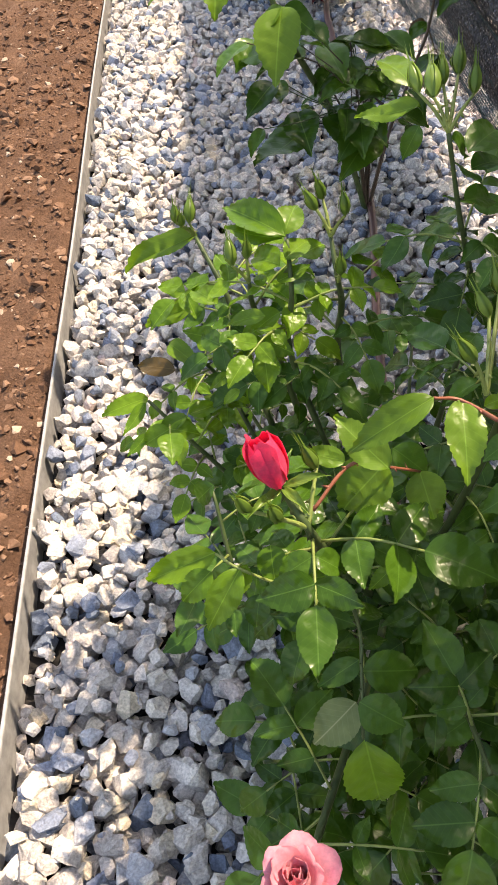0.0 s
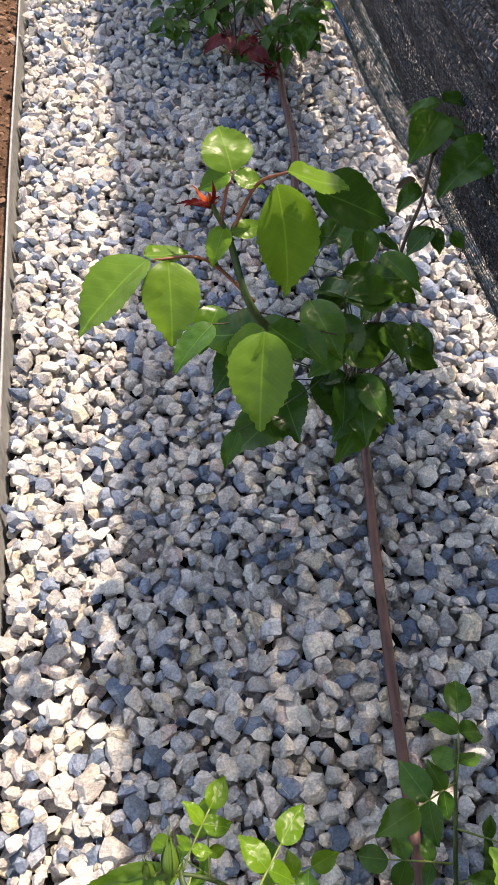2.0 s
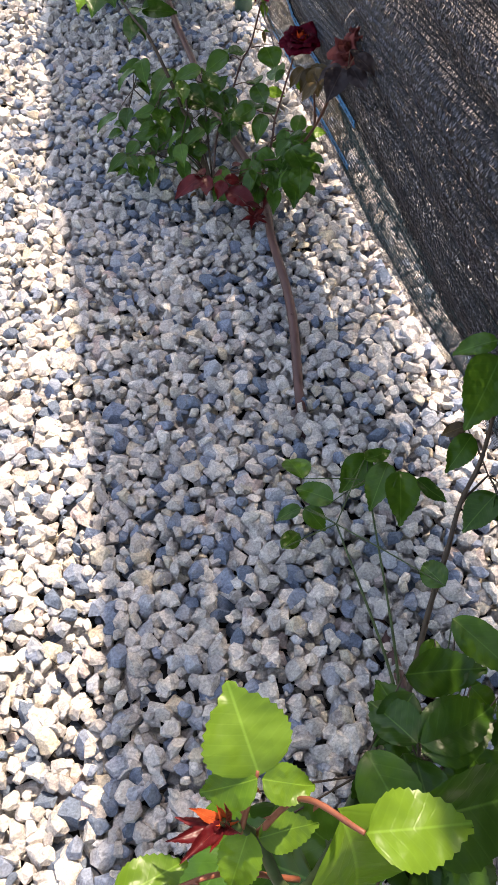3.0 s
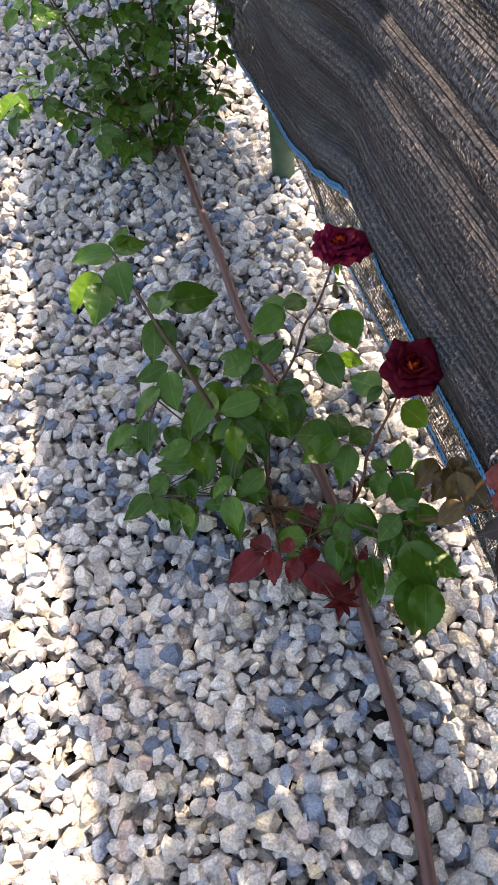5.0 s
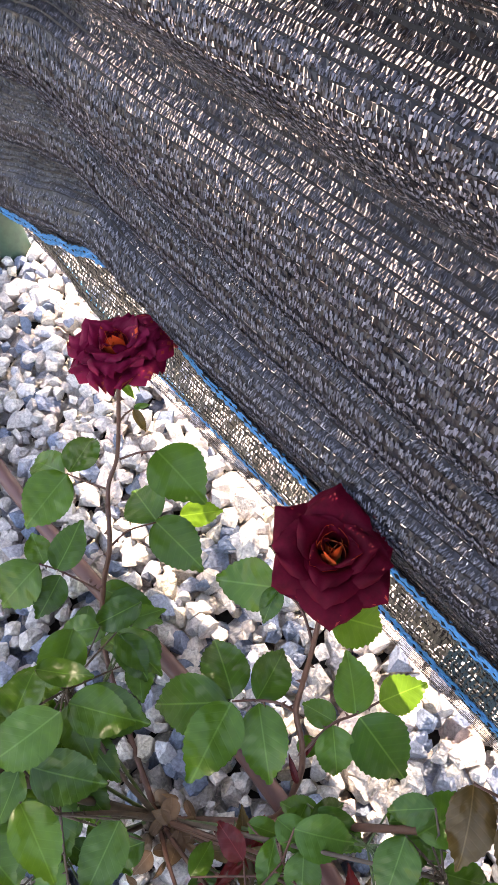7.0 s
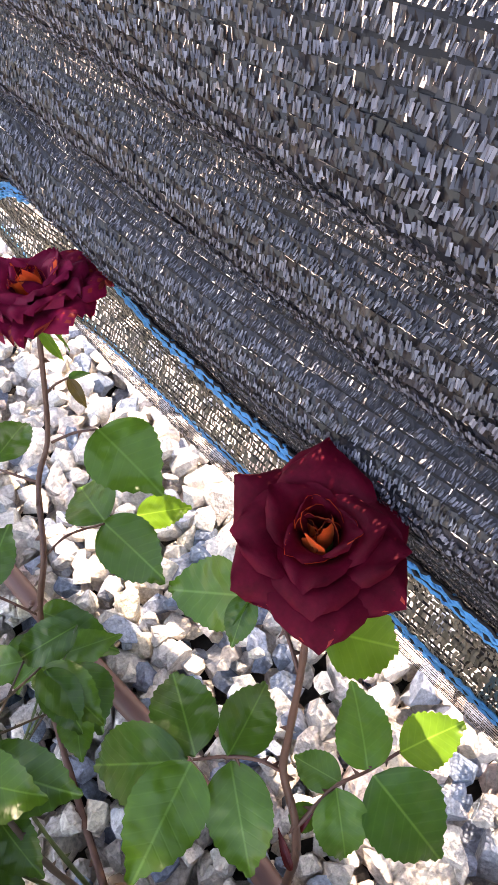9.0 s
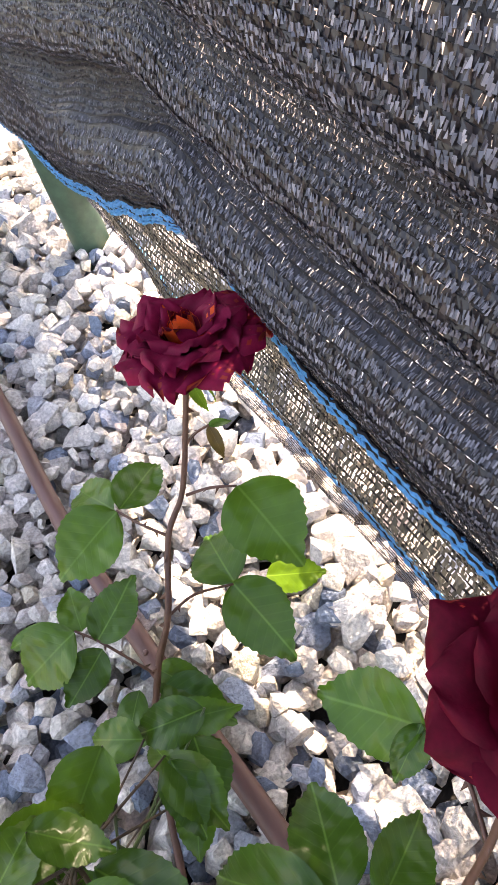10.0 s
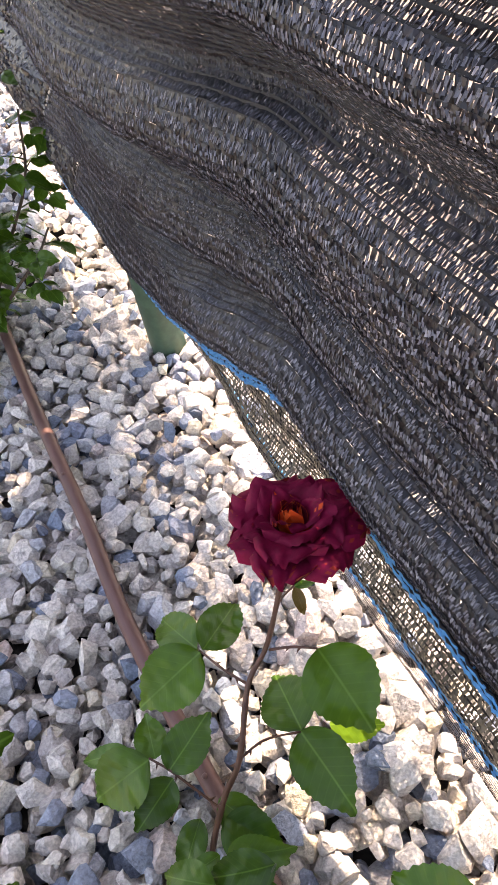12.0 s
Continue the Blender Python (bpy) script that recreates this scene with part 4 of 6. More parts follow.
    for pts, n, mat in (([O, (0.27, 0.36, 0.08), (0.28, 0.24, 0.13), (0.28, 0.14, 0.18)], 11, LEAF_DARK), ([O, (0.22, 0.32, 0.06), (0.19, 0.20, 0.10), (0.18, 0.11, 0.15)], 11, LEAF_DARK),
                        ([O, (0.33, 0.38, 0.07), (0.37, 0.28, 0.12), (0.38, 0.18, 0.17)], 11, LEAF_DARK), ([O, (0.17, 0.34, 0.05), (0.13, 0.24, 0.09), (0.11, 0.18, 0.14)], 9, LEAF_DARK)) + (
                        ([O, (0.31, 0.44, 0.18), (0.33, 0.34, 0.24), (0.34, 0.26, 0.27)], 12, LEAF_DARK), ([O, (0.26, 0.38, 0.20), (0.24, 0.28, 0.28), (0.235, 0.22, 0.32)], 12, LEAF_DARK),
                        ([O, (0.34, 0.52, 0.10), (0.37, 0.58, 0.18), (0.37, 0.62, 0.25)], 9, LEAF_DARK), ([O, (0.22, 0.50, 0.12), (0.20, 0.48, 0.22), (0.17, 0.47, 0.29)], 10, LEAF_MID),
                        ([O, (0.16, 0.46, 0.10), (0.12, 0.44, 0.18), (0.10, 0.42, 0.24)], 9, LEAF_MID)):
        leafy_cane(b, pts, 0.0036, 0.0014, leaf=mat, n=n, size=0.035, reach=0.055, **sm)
    # sunlit leaves near the top, spray by spray; young green, sunlight included in it
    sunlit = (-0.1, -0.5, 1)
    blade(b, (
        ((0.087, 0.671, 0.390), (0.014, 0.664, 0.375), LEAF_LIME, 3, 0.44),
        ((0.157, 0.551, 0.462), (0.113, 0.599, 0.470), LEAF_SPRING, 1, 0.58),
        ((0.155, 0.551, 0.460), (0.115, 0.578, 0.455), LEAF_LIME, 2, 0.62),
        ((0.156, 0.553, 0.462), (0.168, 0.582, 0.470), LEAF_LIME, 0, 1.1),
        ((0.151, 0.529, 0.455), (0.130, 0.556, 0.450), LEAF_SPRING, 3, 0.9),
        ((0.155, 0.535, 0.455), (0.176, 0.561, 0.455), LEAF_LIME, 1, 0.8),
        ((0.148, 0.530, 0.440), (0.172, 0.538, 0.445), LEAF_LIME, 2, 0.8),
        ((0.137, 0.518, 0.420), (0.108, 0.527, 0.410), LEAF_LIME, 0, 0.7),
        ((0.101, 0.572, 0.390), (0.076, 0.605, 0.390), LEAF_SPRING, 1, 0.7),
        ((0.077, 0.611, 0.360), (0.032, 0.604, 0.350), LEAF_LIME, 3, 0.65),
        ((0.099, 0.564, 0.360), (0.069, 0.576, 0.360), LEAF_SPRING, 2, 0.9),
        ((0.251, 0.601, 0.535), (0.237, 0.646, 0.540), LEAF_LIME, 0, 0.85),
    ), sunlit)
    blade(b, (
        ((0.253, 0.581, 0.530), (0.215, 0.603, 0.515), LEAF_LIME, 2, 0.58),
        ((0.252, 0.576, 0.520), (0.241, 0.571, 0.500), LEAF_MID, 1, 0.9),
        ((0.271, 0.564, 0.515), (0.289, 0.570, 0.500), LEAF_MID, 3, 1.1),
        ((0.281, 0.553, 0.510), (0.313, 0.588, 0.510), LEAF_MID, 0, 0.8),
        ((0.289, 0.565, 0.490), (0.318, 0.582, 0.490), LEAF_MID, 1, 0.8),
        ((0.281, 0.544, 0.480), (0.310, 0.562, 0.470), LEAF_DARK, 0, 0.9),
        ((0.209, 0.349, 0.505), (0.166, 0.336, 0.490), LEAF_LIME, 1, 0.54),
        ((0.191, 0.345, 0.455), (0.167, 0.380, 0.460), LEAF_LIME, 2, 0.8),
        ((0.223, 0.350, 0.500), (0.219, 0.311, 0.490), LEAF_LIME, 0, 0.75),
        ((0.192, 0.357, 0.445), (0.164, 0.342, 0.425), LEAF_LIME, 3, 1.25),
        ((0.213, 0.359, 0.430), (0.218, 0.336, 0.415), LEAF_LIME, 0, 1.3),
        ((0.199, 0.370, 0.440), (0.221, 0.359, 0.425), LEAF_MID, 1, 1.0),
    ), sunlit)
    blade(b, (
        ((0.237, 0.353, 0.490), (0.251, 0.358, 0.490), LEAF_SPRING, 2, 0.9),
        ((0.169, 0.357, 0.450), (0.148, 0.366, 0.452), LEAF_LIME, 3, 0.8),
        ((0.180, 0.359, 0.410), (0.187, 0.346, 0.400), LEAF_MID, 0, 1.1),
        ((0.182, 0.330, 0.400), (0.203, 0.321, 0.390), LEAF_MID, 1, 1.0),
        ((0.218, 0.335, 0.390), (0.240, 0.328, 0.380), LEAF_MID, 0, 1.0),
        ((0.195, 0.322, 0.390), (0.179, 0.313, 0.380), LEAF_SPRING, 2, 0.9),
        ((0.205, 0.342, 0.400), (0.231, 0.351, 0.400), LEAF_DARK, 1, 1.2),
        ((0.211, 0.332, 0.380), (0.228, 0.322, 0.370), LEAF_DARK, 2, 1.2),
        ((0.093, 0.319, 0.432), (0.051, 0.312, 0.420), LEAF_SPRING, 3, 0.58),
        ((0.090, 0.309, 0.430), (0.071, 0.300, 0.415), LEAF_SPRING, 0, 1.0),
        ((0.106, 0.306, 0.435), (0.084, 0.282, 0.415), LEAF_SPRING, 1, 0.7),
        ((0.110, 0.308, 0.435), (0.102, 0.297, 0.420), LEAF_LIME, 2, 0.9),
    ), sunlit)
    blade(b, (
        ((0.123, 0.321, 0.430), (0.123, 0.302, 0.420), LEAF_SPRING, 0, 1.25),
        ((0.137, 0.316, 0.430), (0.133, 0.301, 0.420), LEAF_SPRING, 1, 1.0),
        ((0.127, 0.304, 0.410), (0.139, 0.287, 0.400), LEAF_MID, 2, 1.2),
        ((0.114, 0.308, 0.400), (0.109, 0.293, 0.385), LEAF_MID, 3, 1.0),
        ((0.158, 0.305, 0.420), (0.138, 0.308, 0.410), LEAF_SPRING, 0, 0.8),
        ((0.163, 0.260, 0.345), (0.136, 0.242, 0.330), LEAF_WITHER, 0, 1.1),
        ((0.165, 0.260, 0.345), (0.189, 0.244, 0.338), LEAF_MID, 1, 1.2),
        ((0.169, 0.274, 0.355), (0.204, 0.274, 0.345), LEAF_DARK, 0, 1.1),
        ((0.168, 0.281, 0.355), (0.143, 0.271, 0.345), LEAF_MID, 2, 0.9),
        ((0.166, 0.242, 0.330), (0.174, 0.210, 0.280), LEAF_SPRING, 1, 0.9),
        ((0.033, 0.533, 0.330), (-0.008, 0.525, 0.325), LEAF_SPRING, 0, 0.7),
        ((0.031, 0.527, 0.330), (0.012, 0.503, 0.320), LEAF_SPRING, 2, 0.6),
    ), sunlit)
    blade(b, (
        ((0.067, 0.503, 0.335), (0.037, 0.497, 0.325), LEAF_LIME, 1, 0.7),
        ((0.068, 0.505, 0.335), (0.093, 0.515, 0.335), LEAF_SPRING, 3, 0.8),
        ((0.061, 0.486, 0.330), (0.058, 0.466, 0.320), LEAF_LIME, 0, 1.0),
        ((0.032, 0.497, 0.325), (0.015, 0.484, 0.315), LEAF_SPRING, 2, 0.7),
        ((0.054, 0.580, 0.345), (0.076, 0.550, 0.350), LEAF_LIME, 1, 0.7),
        ((0.059, 0.548, 0.345), (0.023, 0.565, 0.340), LEAF_OLIVE, 0, 0.7),
        ((0.105, 0.513, 0.370), (0.090, 0.502, 0.365), LEAF_LIME, 2, 0.8),
        ((0.112, 0.494, 0.370), (0.098, 0.490, 0.360), LEAF_SPRING, 0, 0.8),
        ((0.087, 0.421, 0.350), (0.068, 0.422, 0.330), LEAF_MID, 1, 1.0),
        ((0.119, 0.359, 0.410), (0.112, 0.348, 0.400), LEAF_MID, 0, 0.9),
    ), sunlit)
    for pts in ([(0.148, 0.334, 0.440), (0.172, 0.356, 0.448), (0.192, 0.350, 0.450), (0.213, 0.359, 0.430)], [(0.237, 0.335, 0.500), (0.223, 0.350, 0.500), (0.209, 0.349, 0.505)]):
        cane(b, pts, 0.0012, 0.0008, RACHIS_RED, name="stalk")
    cane(b, [(0.158, 0.302, 0.410), (0.133, 0.302, 0.415), (0.107, 0.305, 0.435), (0.093, 0.318, 0.432)], 0.0011, 0.0007, STEM_YOUNG, name="stalk")
    # bud clusters on thin stalks
    def cluster(foot, *buds):
        for base, tip in buds:
            cane(b, [foot, (Vector(foot) + Vector(base)) / 2 + Vector((0, 0, 0.002)), base], 0.0014, 0.0010, STEM_YOUNG, name="stalk")
            d = Vector(tip) - Vector(base)
            bud(b, base, d, max(0.022, min(0.034, 0.85 * d.length)), rng)

    cluster((0.085, 0.671, 0.388), ((0.07, 0.668, 0.406), (0.071, 0.678, 0.428)), ((0.082, 0.666, 0.406), (0.086, 0.695, 0.428)), ((0.075, 0.663, 0.406), (0.077, 0.657, 0.428)))
    cluster((0.128, 0.539, 0.435), ((0.117, 0.537, 0.453), (0.115, 0.559, 0.475)), ((0.128, 0.544, 0.453), (0.129, 0.543, 0.475)))
    cluster((0.187, 0.534, 0.47), ((0.178, 0.541, 0.488), (0.165, 0.546, 0.51)), ((0.184, 0.553, 0.488), (0.178, 0.552, 0.51)), ((0.196, 0.531, 0.488), (0.194, 0.536, 0.51)))
    cluster((0.19, 0.516, 0.445), ((0.189, 0.502, 0.463), (0.188, 0.5, 0.485)))
    cluster((0.267, 0.559, 0.522), ((0.25, 0.58, 0.54), (0.244, 0.601, 0.562)), ((0.258, 0.572, 0.54), (0.263, 0.614, 0.562)), ((0.268, 0.587, 0.54), (0.268, 0.603, 0.562)), ((0.281, 0.599, 0.54), (0.285, 0.622, 0.562)), ((0.284, 0.571, 0.54), (0.287, 0.589, 0.562)))
    cluster((0.247, 0.373, 0.475), ((0.24, 0.381, 0.493), (0.224, 0.389, 0.515)), ((0.257, 0.414, 0.493), (0.245, 0.424, 0.515)), ((0.268, 0.432, 0.493), (0.263, 0.445, 0.515)))
    cluster((0.144, 0.323, 0.44), ((0.114, 0.326, 0.458), (0.106, 0.325, 0.48)), ((0.129, 0.319, 0.458), (0.123, 0.317, 0.48)), ((0.152, 0.349, 0.458), (0.141, 0.358, 0.48)))
    # the half-open deep pink bud
    rose(b, (0.129, 0.339, 0.468), (-0.25, 0.30, 0.85), 0.029, [(3, 0.75, 0.75, 2, -14, 0.06, 0), (3, 0.85, 0.85, 6, -10, 0.12, 0), (3, 0.98, 1.10, 26, -22, 0.17, 0)], rng, PETAL_PINK, label="half-open deep pink rosebud", point=0.02)
    for k in range(5):                                    # long sepals under the pink bud
        a = 1.3 * k
        single_leaf(b, (0.132, 0.336, 0.461), (0.132 + 0.024 * math.cos(a), 0.336 + 0.024 * math.sin(a), 0.472 - 0.004 * (k % 2)), SEPAL, k % 4, 0.32)
    rose(b, (0.119, 0.178, 0.308), (-0.05, 0.25, 0.95), 0.040, [(4, 0.36, 0.34, 4, -8, 0.05, 0), (5, 0.46, 0.46, 14, 4, 0.09, 10), (5, 0.52, 0.56, 28, 24, 0.11, 25), (6, 0.56, 0.64, 42, 58, 0.12, 40)], rng, PETAL_ROSE, label="open soft pink rose", point=0.02)
    return b


def bush_young():
    rng = random.Random(33)
    b = thing("rose_bush", (0.37, 1.26, 0.0), "low rose with large lime-green upper leaves and dark lower ones", "rose bush", "roses in the row")
    O = (0.37, 1.26, -0.01)
    cane(b, [O, (0.30, 1.20, 0.20), (0.209, 1.107, 0.39), (0.188, 1.134, 0.47), (0.176, 1.14, 0.505)], 0.0055, 0.0022, STEM_GREEN)
    cane(b, [(0.188, 1.134, 0.47), (0.215, 1.14, 0.515), (0.238, 1.118, 0.540)], 0.0020, 0.0013, RACHIS_RED, name="stalk")
    cane(b, [(0.182, 1.136, 0.485), (0.192, 1.148, 0.512), (0.198, 1.156, 0.522)], 0.0016, 0.0012, RACHIS_RED, name="stalk")
    cane(b, [(0.205, 1.112, 0.41), (0.165, 1.122, 0.46), (0.120, 1.116, 0.474)], 0.0018, 0.0012, RACHIS_RED, name="stalk")
    for base, tip, mat, var, wd in (((0.116, 1.116, 0.473), (0.042, 1.070, 0.462), LEAF_LIME, 1, 1.0), ((0.132, 1.112, 0.474), (0.126, 1.054, 0.430), LEAF_LIME, 0, 1.05),
                                    ((0.112, 1.122, 0.474), (0.150, 1.132, 0.462), LEAF_LIME, 2, 1.0), ((0.231, 1.130, 0.522), (0.240, 1.086, 0.430), LEAF_LIME, 0, 0.86),
                                    ((0.206, 1.056, 0.428), (0.185, 0.986, 0.380), LEAF_LIME, 1, 0.95), ((0.206, 1.060, 0.428), (0.166, 1.046, 0.400), LEAF_LIME, 3, 1.0)) + (
                                    # shaded end of the lime leaf, drawn as a dark leaf at (0.262, 1.122)
                                    ((0.210, 1.062, 0.428), (0.246, 1.050, 0.395), LEAF_MID, 2, 1.1), ((0.238, 1.118, 0.540), (0.288, 1.112, 0.520), LEAF_LIME, 2, 1.0), ((0.262, 1.122, 0.515), (0.335, 1.112, 0.485), LEAF_DARK, 1, 0.9),
                                    ((0.198, 1.154, 0.521), (0.193, 1.192, 0.545), LEAF_LIME, 0, 1.5), ((0.197, 1.153, 0.520), (0.166, 1.152, 0.515), LEAF_SPRING, 1, 1.0),
                                    ((0.199, 1.152, 0.520), (0.224, 1.142, 0.515), LEAF_LIME, 3, 1.0), ((0.186, 1.136, 0.482), (0.168, 1.112, 0.462), LEAF_SPRING, 0, 1.0),
                                    ((0.190, 1.132, 0.478), (0.222, 1.132, 0.480), LEAF_LIME, 2, 1.0)):
        single_leaf(b, base, tip, mat, var, 1.10 * wd)
    for i in range(9):                                    # red unfolding tip
        a = i * 2.4
        single_leaf(b, (0.176, 1.140, 0.500), (0.176 + 0.016 * math.cos(a) - 0.010, 1.138 + 0.010 * math.sin(a), 0.507 + 0.002 * i), LEAF_RED if i % 3 else RED_TIP, i % 4, 0.42)
    # dark lower leaves and the shoot that leans to the net
    A, B = (0.478, 1.43, 0.175), (0.512, 1.47, 0.27)
    cane(b, [O, (0.42, 1.345, 0.10), (0.452, 1.39, 0.14), A, (0.50, 1.45, 0.22), B, (0.518, 1.485, 0.30)], 0.0040, 0.0018, STEM_DARK)
    spray(b, (((0.313, 1.178, 0.33), (0.384, 1.191, 0.318), LEAF_DARK),
              ((0.312, 1.177, 0.33), (0.289, 1.223, 0.318), LEAF_DARK),
              ((0.303, 1.176, 0.31), (0.304, 1.113, 0.298), LEAF_DARK),
              ((0.341, 1.178, 0.28), (0.365, 1.144, 0.268), LEAF_DARK),
              ((0.304, 1.129, 0.3), (0.258, 1.11, 0.288), LEAF_DARK)), foot=O, stem=STEM_DARK, under=True)
    spray(b, (((0.232, 1.085, 0.4), (0.264, 1.041, 0.388), LEAF_MID),
              ((0.299, 1.107, 0.27), (0.292, 1.058, 0.258), LEAF_DARK),
              ((0.322, 1.114, 0.27), (0.335, 1.058, 0.258), LEAF_DARK),
              ((0.396, 1.272, 0.24), (0.44, 1.25, 0.228), LEAF_DARK),
              ((0.42, 1.215, 0.22), (0.435, 1.176, 0.208), LEAF_DARK),
              ((0.4, 1.23, 0.21), (0.418, 1.201, 0.198), LEAF_DARK)), foot=O, stem=STEM_DARK, under=True)
    spray(b, (((0.431, 1.53, 0.13), (0.39, 1.478, 0.118), LEAF_DARK),
              ((0.44, 1.514, 0.13), (0.425, 1.448, 0.118), LEAF_DARK),
              ((0.457, 1.497, 0.13), (0.485, 1.462, 0.118), LEAF_DARK),
              ((0.412, 1.553, 0.12), (0.367, 1.515, 0.108), LEAF_DARK),
              ((0.352, 1.505, 0.11), (0.31, 1.548, 0.098), LEAF_DARK),
              ((0.323, 1.547, 0.11), (0.316, 1.601, 0.098), LEAF_DARK)), foot=O, stem=STEM_GREEN)
    spray(b, (((0.311, 1.512, 0.1), (0.275, 1.51, 0.088), LEAF_DARK),
              ((0.317, 1.511, 0.1), (0.335, 1.477, 0.088), LEAF_DARK),
              ((0.403, 1.542, 0.13), (0.444, 1.553, 0.118), LEAF_DARK),
              ((0.43, 1.346, 0.16), (0.416, 1.387, 0.148), LEAF_DARK),
              ((0.274, 1.462, 0.1), (0.305, 1.487, 0.088), LEAF_DARK)), foot=O, stem=STEM_GREEN)
    spray(b, (((0.508, 1.489, 0.22), (0.467, 1.456, 0.208), LEAF_DARK),
              ((0.516, 1.424, 0.19), (0.466, 1.399, 0.178), LEAF_DARK),
              ((0.518, 1.423, 0.19), (0.513, 1.378, 0.178), LEAF_DARK),
              ((0.536, 1.409, 0.19), (0.555, 1.386, 0.178), LEAF_DARK),
              ((0.507, 1.503, 0.22), (0.478, 1.505, 0.208), LEAF_OLIVE)), foot=A, stem=STEM_DARK)
    spray(b, (((0.539, 1.54, 0.315), (0.492, 1.548, 0.303), LEAF_DARK),
              ((0.534, 1.522, 0.31), (0.478, 1.455, 0.298), LEAF_DARK),
              ((0.538, 1.533, 0.32), (0.596, 1.553, 0.308), LEAF_DARK),
              ((0.586, 1.445, 0.305), (0.497, 1.389, 0.293), LEAF_DARK),
              ((0.542, 1.522, 0.3), (0.56, 1.478, 0.288), LEAF_DARK)), foot=B, stem=STEM_DARK)
    spray(b, (((0.274, 1.181, 0.33), (0.295, 1.105, 0.318), LEAF_DARK),
              ((0.294, 1.121, 0.3), (0.36, 1.132, 0.288), LEAF_DARK),
              ((0.324, 1.232, 0.31), (0.395, 1.224, 0.298), LEAF_DARK),
              ((0.357, 1.168, 0.29), (0.377, 1.121, 0.278), LEAF_DARK),
              ((0.164, 1.139, 0.36), (0.115, 1.098, 0.348), LEAF_MID),
              ((0.174, 1.172, 0.35), (0.146, 1.126, 0.338), LEAF_DARK)), foot=O, stem=STEM_DARK)
    spray(b, (((0.322, 1.126, 0.25), (0.312, 1.045, 0.238), LEAF_DARK),
              ((0.288, 1.145, 0.25), (0.288, 1.079, 0.238), LEAF_DARK),
              ((0.252, 1.134, 0.24), (0.158, 1.051, 0.228), LEAF_DARK),
              ((0.23, 1.134, 0.26), (0.238, 1.059, 0.248), LEAF_DARK),
              ((0.343, 1.132, 0.22), (0.286, 1.044, 0.208), LEAF_DARK),
              ((0.395, 1.173, 0.22), (0.44, 1.158, 0.208), LEAF_DARK)), foot=O, stem=STEM_DARK)
    hubs = [(0.330, 1.170, 0.270), (0.290, 1.130, 0.260), (0.375, 1.170, 0.220)]
    for hub in hubs:
        cane(b, [O, (0.5 * (O[0] + hub[0]) + 0.01, 0.5 * (O[1] + hub[1]) + 0.02, 0.5 * hub[2]), hub], 0.0030, 0.0014, STEM_DARK)
    blade(b, (
        ((0.314, 1.17, 0.33), (0.383, 1.19, 0.318), LEAF_DARK, 0, 1.00),
        ((0.324, 1.214, 0.32), (0.285, 1.186, 0.308), LEAF_DARK, 1, 1.00),
        ((0.311, 1.17, 0.31), (0.31, 1.111, 0.298), LEAF_DARK, 2, 1.15),
        ((0.287, 1.176, 0.3), (0.259, 1.139, 0.288), LEAF_DARK, 3, 1.00),
        ((0.314, 1.128, 0.25), (0.35, 1.069, 0.238), LEAF_DARK, 0, 1.05),
        ((0.323, 1.118, 0.24), (0.284, 1.065, 0.228), LEAF_DARK, 1, 0.90),
        ((0.363, 1.168, 0.28), (0.322, 1.123, 0.268), LEAF_DARK, 2, 1.00),
    ), hubs=hubs)
    blade(b, (
        ((0.407, 1.203, 0.24), (0.428, 1.168, 0.228), LEAF_DARK, 3, 0.90),
        ((0.382, 1.269, 0.3), (0.418, 1.216, 0.288), LEAF_DARK, 0, 0.80),
        ((0.201, 1.167, 0.29), (0.156, 1.123, 0.278), LEAF_DARK, 1, 1.00),
        ((0.21, 1.172, 0.29), (0.207, 1.129, 0.278), LEAF_DARK, 2, 0.90),
        ((0.173, 1.058, 0.28), (0.153, 1.026, 0.268), LEAF_DARK, 3, 0.80),
        ((0.28, 1.139, 0.26), (0.301, 1.101, 0.248), LEAF_DARK, 0, 1.00),
        ((0.379, 1.226, 0.3), (0.343, 1.227, 0.288), LEAF_DARK, 1, 0.90),
    ), hubs=hubs)
    for base, tip, mat, var, wd in (((0.222, 1.085, 0.36), (0.165, 1.115, 0.33), LEAF_DARK, 0, 1.1), ((0.215, 1.11, 0.37), (0.150, 1.150, 0.33), LEAF_DARK, 2, 1.1),
                                    ((0.24, 1.12, 0.34), (0.198, 1.165, 0.33), LEAF_DARK, 1, 1.0)):
        single_leaf(b, base, tip, mat, var, wd)
    return b


